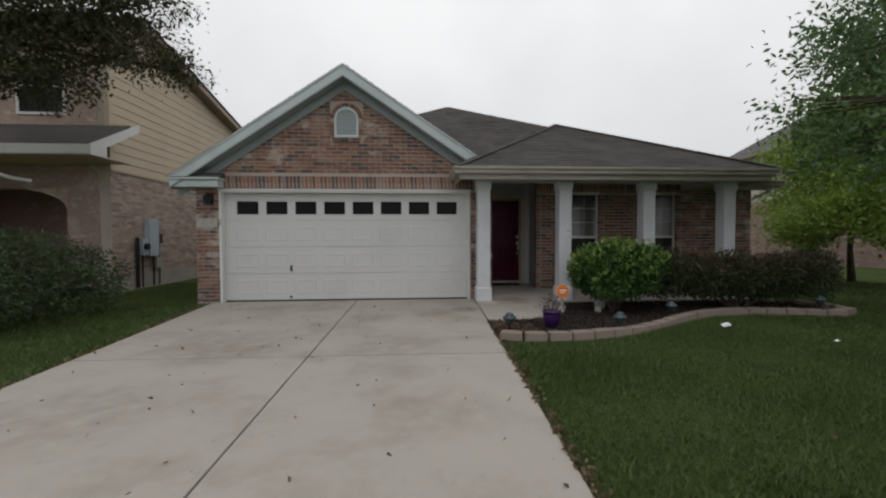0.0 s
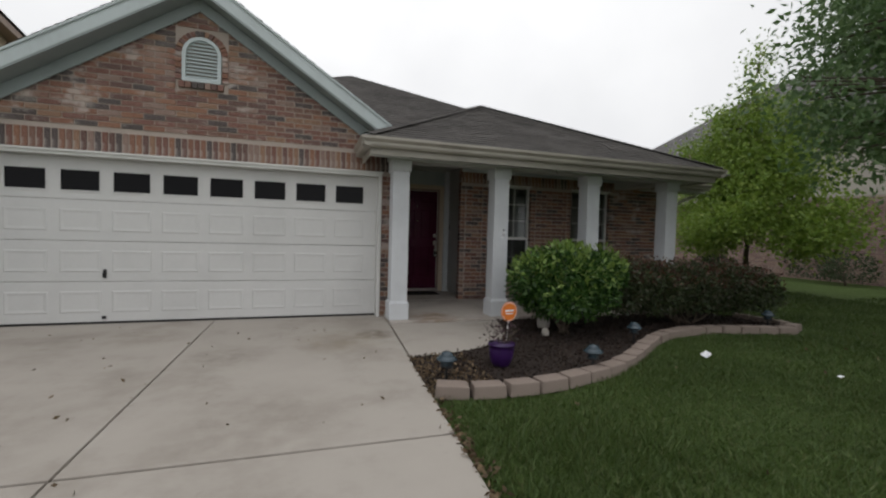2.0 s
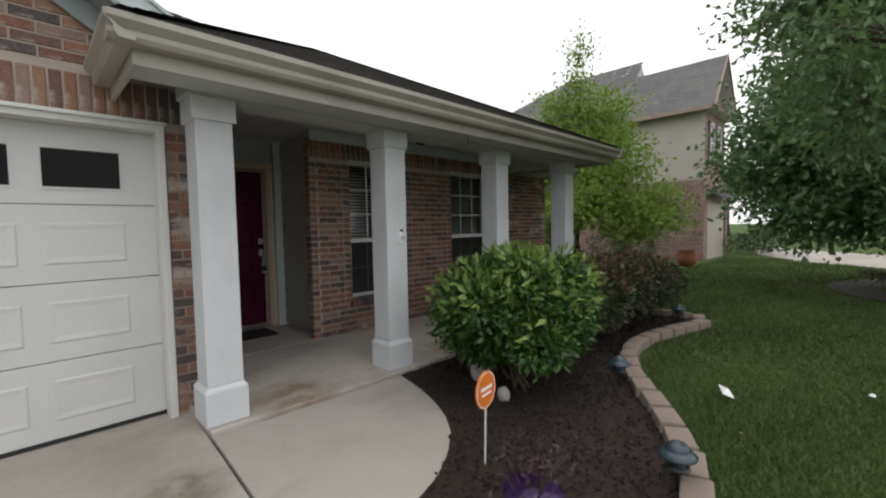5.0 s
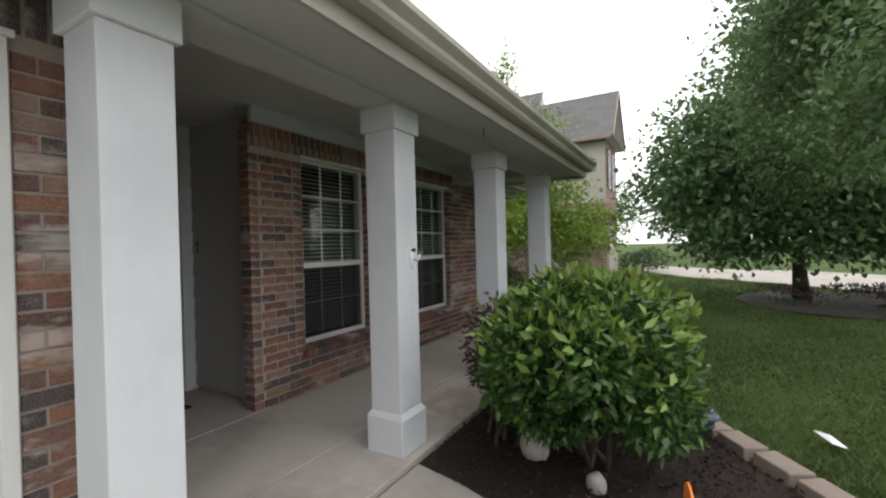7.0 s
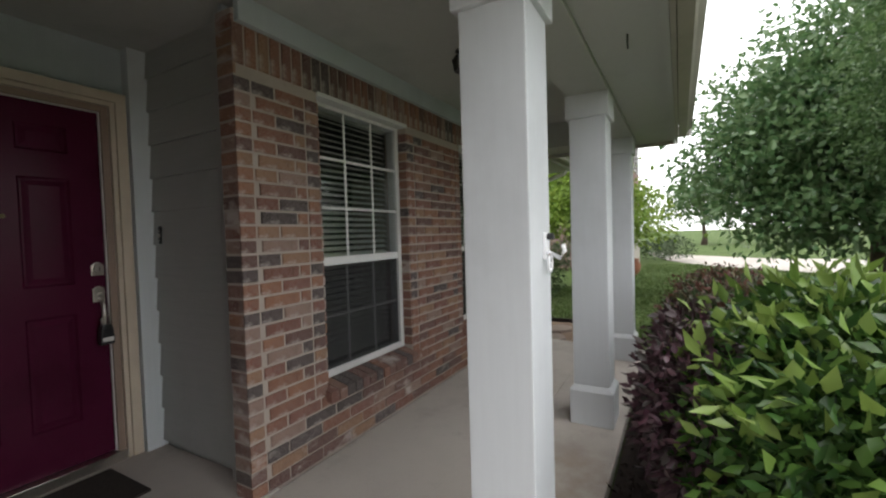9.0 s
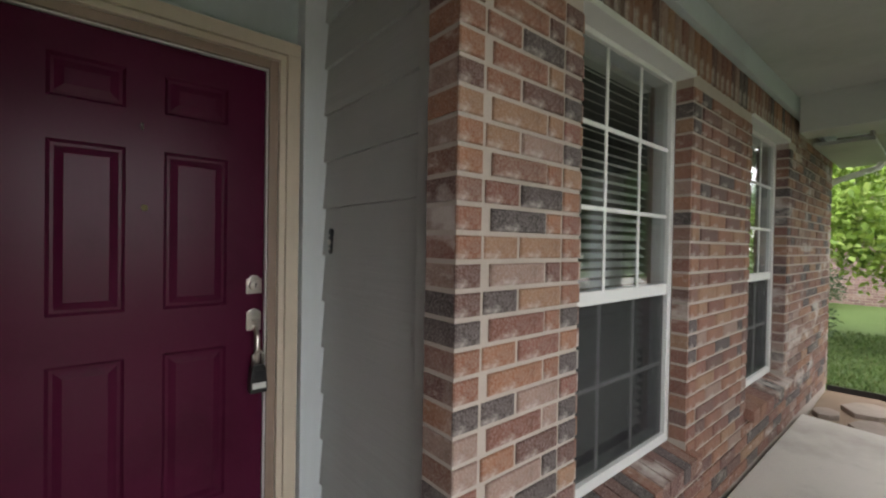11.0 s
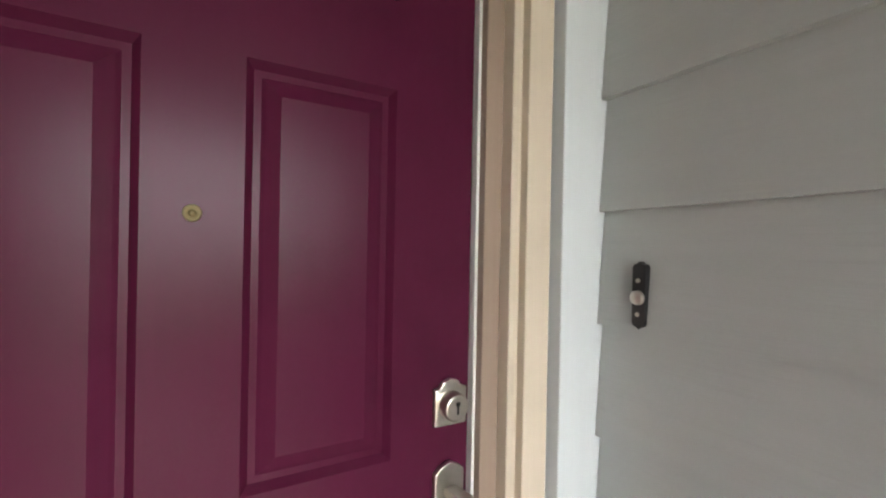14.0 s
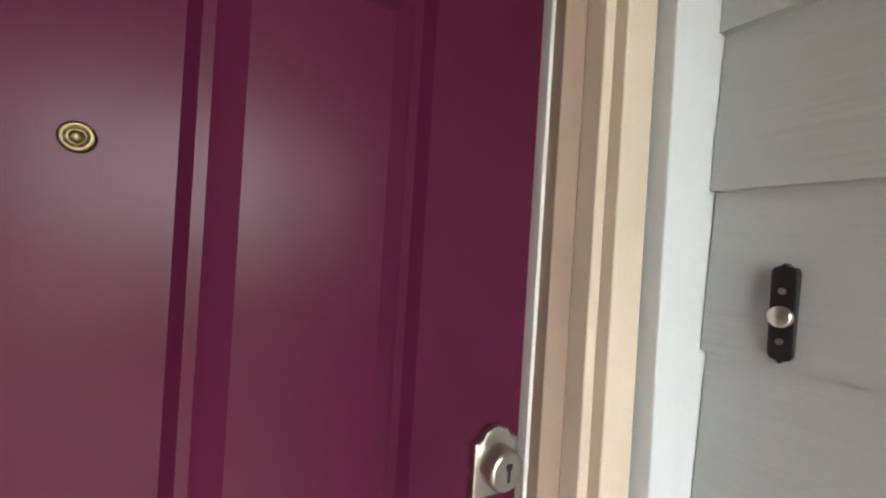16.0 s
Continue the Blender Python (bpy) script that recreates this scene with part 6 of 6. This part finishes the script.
part("porch_roof", Geo().prism([(10.2, 2.65), (12.6, 3.7), (12.6, 3.6), (10.2, 2.55)], "x", GXE, 29.5), M["shingle_far"], east)
part("porch_post", Geo().box(28.8, 10.4, -.3, 29.05, 10.65, 2.6), M["jamb_brown"], east)
far_drive = Geo().prism(FAR_DRIVE, "z", -.2, -.02)
structure("road_neighbour", far_drive, M["concrete"], "pale concrete driveway of the neighbouring house", "driveway")
ringm = Geo().prism([(14.0 + 2.3 * math.cos(k * math.pi / 12), 3.6 + 1.9 * math.sin(k * math.pi / 12)) for k in range(24)], "z", -.1, .0)
structure("ground_mulch_ring", ringm, M["mulch"], "dark mulch ring under the magnolia", "mulch bed")
bush("groundcover", "dark low groundcover planted round the magnolia trunk", (13.6, 3.2, 0), [(12.6 + .45 * k, 2.3 + .5 * (k % 3), .1, .6, .6, .22) for k in range(7)] + [(13.2 + .5 * k, 4.4 + .3 * (k % 2), .08, .5, .5, .2) for k in range(4)], 8000, .09, .016, M["leaf_purple"], "groundcover", 3)
urn = thing("garden_pot", (17.3, 9.2, -.05), "round terracotta garden pot on the lawn", "flower pot")
part("bowl", Geo().lathe(17.3, 9.2, [(.18, -.05), (.3, .1), (.34, .3), (.26, .46), (.3, .5), (.22, .5), (.2, .42), (.001, .4)], 20), M["terracotta"], urn, smooth=True)
bush("garden_shrub", "green shrub against the neighbouring house", (18.7, 11.6, -.05), [(18.6, 11.4, .5, .7, .8, .6), (18.9, 12.6, .55, .7, .9, .7)], 3000, .09, .022, M["leaf_shrub"], "shrub", 5)
bush("garden_shrub", "green shrub beside the neighbouring driveway", (24.5, 8.2, -.05), [(24.2, 8.0, .5, .9, .8, .6), (25.5, 8.6, .45, .9, .8, .5), (23.2, 8.8, .4, .6, .6, .5)], 3000, .10, .025, M["leaf_shrub"], "shrub", 5)
bush("low_shrub", "leafy green shrub at the corner of the house", (11.9, 10.9, -.05), [(11.7, 10.6, .42, .6, .6, .45), (12.4, 11.3, .45, .7, .7, .5)], 3200, .07, .02, M["leaf_shrub"], "shrub", 5)
for (x, y, s) in ((44, 6, 1.0), (52, 15, 1.4), (48, -2, 1.2), (40, 24, 1.3)):
    tree("distant_tree", "rounded green tree standing in the distance", (x, y, -.1), (x, y, 4.5 * s), .2 * s, [(x, y, 4.4 * s, 2.2 * s, 2.4 * s, 1.8 * s), (x - .5, y + 1.4 * s, 3.4 * s, 1.8 * s, 1.8 * s, 1.4 * s), (x, y - 1.4 * s, 3.2 * s, 1.8 * s, 1.8 * s, 1.4 * s)], 5200, .26, .09, M["leaf_oak"])

# flagstones and edging past the porch end
M["bare_soil"] = concrete_mat("bare_soil", (0.19, 0.13, 0.09), (0.13, 0.085, 0.06), 4.0)
stones = ((8.75, 9.35, .27), (8.62, 8.90, .26), (8.24, 9.28, .22), (8.20, 8.78, .24), (9.02, 9.10, .15), (8.34, 9.60, .14))
for (x, y, r) in stones:
    k = 7
    poly = [(x + r * (0.8 + .3 * rg.random()) * math.cos(2 * math.pi * i / k), y + r * .7 * (0.8 + .3 * rg.random()) * math.sin(2 * math.pi * i / k)) for i in range(k)]
    tagged(part("flagstone", Geo().prism(poly, "z", -.05, .015 + .02 * rg.random()), M["stone"], None, "", .006), "tan irregular flagstone lying past the porch end", "flagstone", "flagstones")
EDGING = [(9.34, 9.70), (9.38, 9.30), (9.22, 9.00), (8.88, 8.76), (8.42, 8.53), (8.00, 8.36)]
structure("trim_edging", Geo().prism(EDGING + [(x - .02, y + .03) for x, y in EDGING[::-1]], "z", -.06, .045), M["black"], "black plastic lawn edging strip", "edging")
structure("ground_side_bed", Geo().prism([(7.93, 8.38)] + [(x - .03, y + .04) for x, y in EDGING[::-1]] + [(7.93, 9.70)], "z", -.08, -.012), M["bare_soil"], "bare brown soil under the flagstones past the porch", "planting bed")

# ---- small fixtures on the house ----
plq = thing("address_plaque", (-3.0, 8.70, 1.6), "pale stone address plaque set in the brick pier", "address plaque")
part("plate", Geo().box(-3.27, 8.700, 1.515, -2.87, 8.718, 1.705), M["rock"], plq, bevel=.004)
for k in range(3):
    part("numeral_bar", Geo().box(-3.16 + k * .07, 8.695, 1.575, -3.115 + k * .07, 8.699, 1.645), M["gutter"], plq, "grey unreadable numeral")
lan = thing("wall_lantern", (-3.0, 8.66, 1.98), "dark metal wall lantern under the eave", "wall lamp")
part("back_plate", Geo().box(-3.06, 8.695, 1.98, -2.94, 8.719, 2.2), M["dark_metal"], lan, bevel=.003)
part("arm", Geo().tube([(-3.0, 8.70, 2.15), (-3.0, 8.60, 2.2), (-3.0, 8.56, 2.16)], .012, 8), M["dark_metal"], lan)
part("cage", Geo().lathe(-3.0, 8.56, [(.03, 1.96), (.055, 1.97), (.075, 2.10), (.09, 2.11), (.03, 2.16), (.012, 2.18)], 6), M["dark_metal"], lan)
key = thing("garage_keypad", (-2.76, 8.69, 1.6), "small grey garage keypad on the door jamb", "keypad")
part("cover", Geo().box(-2.833, 8.675, 1.56, -2.80, 8.699, 1.68), M["gutter"], key, bevel=.003)
hk = thing("column_hook", (4.10, 8.21, 1.38), "white plastic hook with a dark knob screwed to the column", "hook")
part("plate", Geo().box(4.08, 8.207, 1.345, 4.12, 8.2195, 1.445), M["paper"], hk, bevel=.003)
part("knob", Geo().tube([(4.10, 8.214, 1.43), (4.10, 8.184, 1.43)], .013, 10), M["black"], hk)
part("prong", Geo().tube([(4.10, 8.21, 1.375), (4.10, 8.16, 1.35), (4.10, 8.145, 1.375), (4.10, 8.15, 1.40)], .008, 8), M["paper"], hk, smooth=True)
part("loop", Geo().tube([(4.085 + .022 * math.cos(a * .628), 8.195, 1.335 + .035 * math.sin(a * .628)) for a in range(11)], .006, 6), M["paper"], hk, smooth=True)
ch = thing("ceiling_hook", (4.9, 8.0, 2.4), "small dark hook screwed into the porch soffit", "hook")
part("hook", Geo().tube([(4.9, 8.0, 2.44), (4.9, 8.0, 2.385), (4.915, 8.0, 2.365), (4.93, 8.0, 2.375)], .004, 6), M["dark_metal"], ch)
LX_, LY_ = 5.16, 9.04
lamp = thing("ceiling_lantern", (LX_, LY_, 2.6894), "black metal caged lantern fixed to the porch ceiling", "ceiling lamp")
part("canopy", Geo().lathe(LX_, LY_, [(.06, 2.6880), (.06, 2.6789), (.045, 2.6698), (.02, 2.6649), (.012, 2.6544)], 18), M["dark_metal"], lamp, smooth=True)
part("cap", Geo().lathe(LX_, LY_, [(.02, 2.6600), (.05, 2.6544), (.085, 2.6369), (.09, 2.6299), (.082, 2.6285)], 6), M["dark_metal"], lamp)
part("shade", Geo().lathe(LX_, LY_, [(.074, 2.6278), (.062, 2.5564)], 6), M["lamp_pane"], lamp, "smoky glass lantern panes")
for k in range(6):
    a = k * math.pi / 3
    part("rib", Geo().tube([(LX_ + .080 * math.cos(a), LY_ + .080 * math.sin(a), 2.6299), (LX_ + .066 * math.cos(a), LY_ + .066 * math.sin(a), 2.5529)], .006, 5), M["dark_metal"], lamp)
part("base_ring", Geo().lathe(LX_, LY_, [(.068, 2.5564), (.070, 2.5494), (.03, 2.5389), (.012, 2.5284), (.001, 2.5249)], 6), M["dark_metal"], lamp)
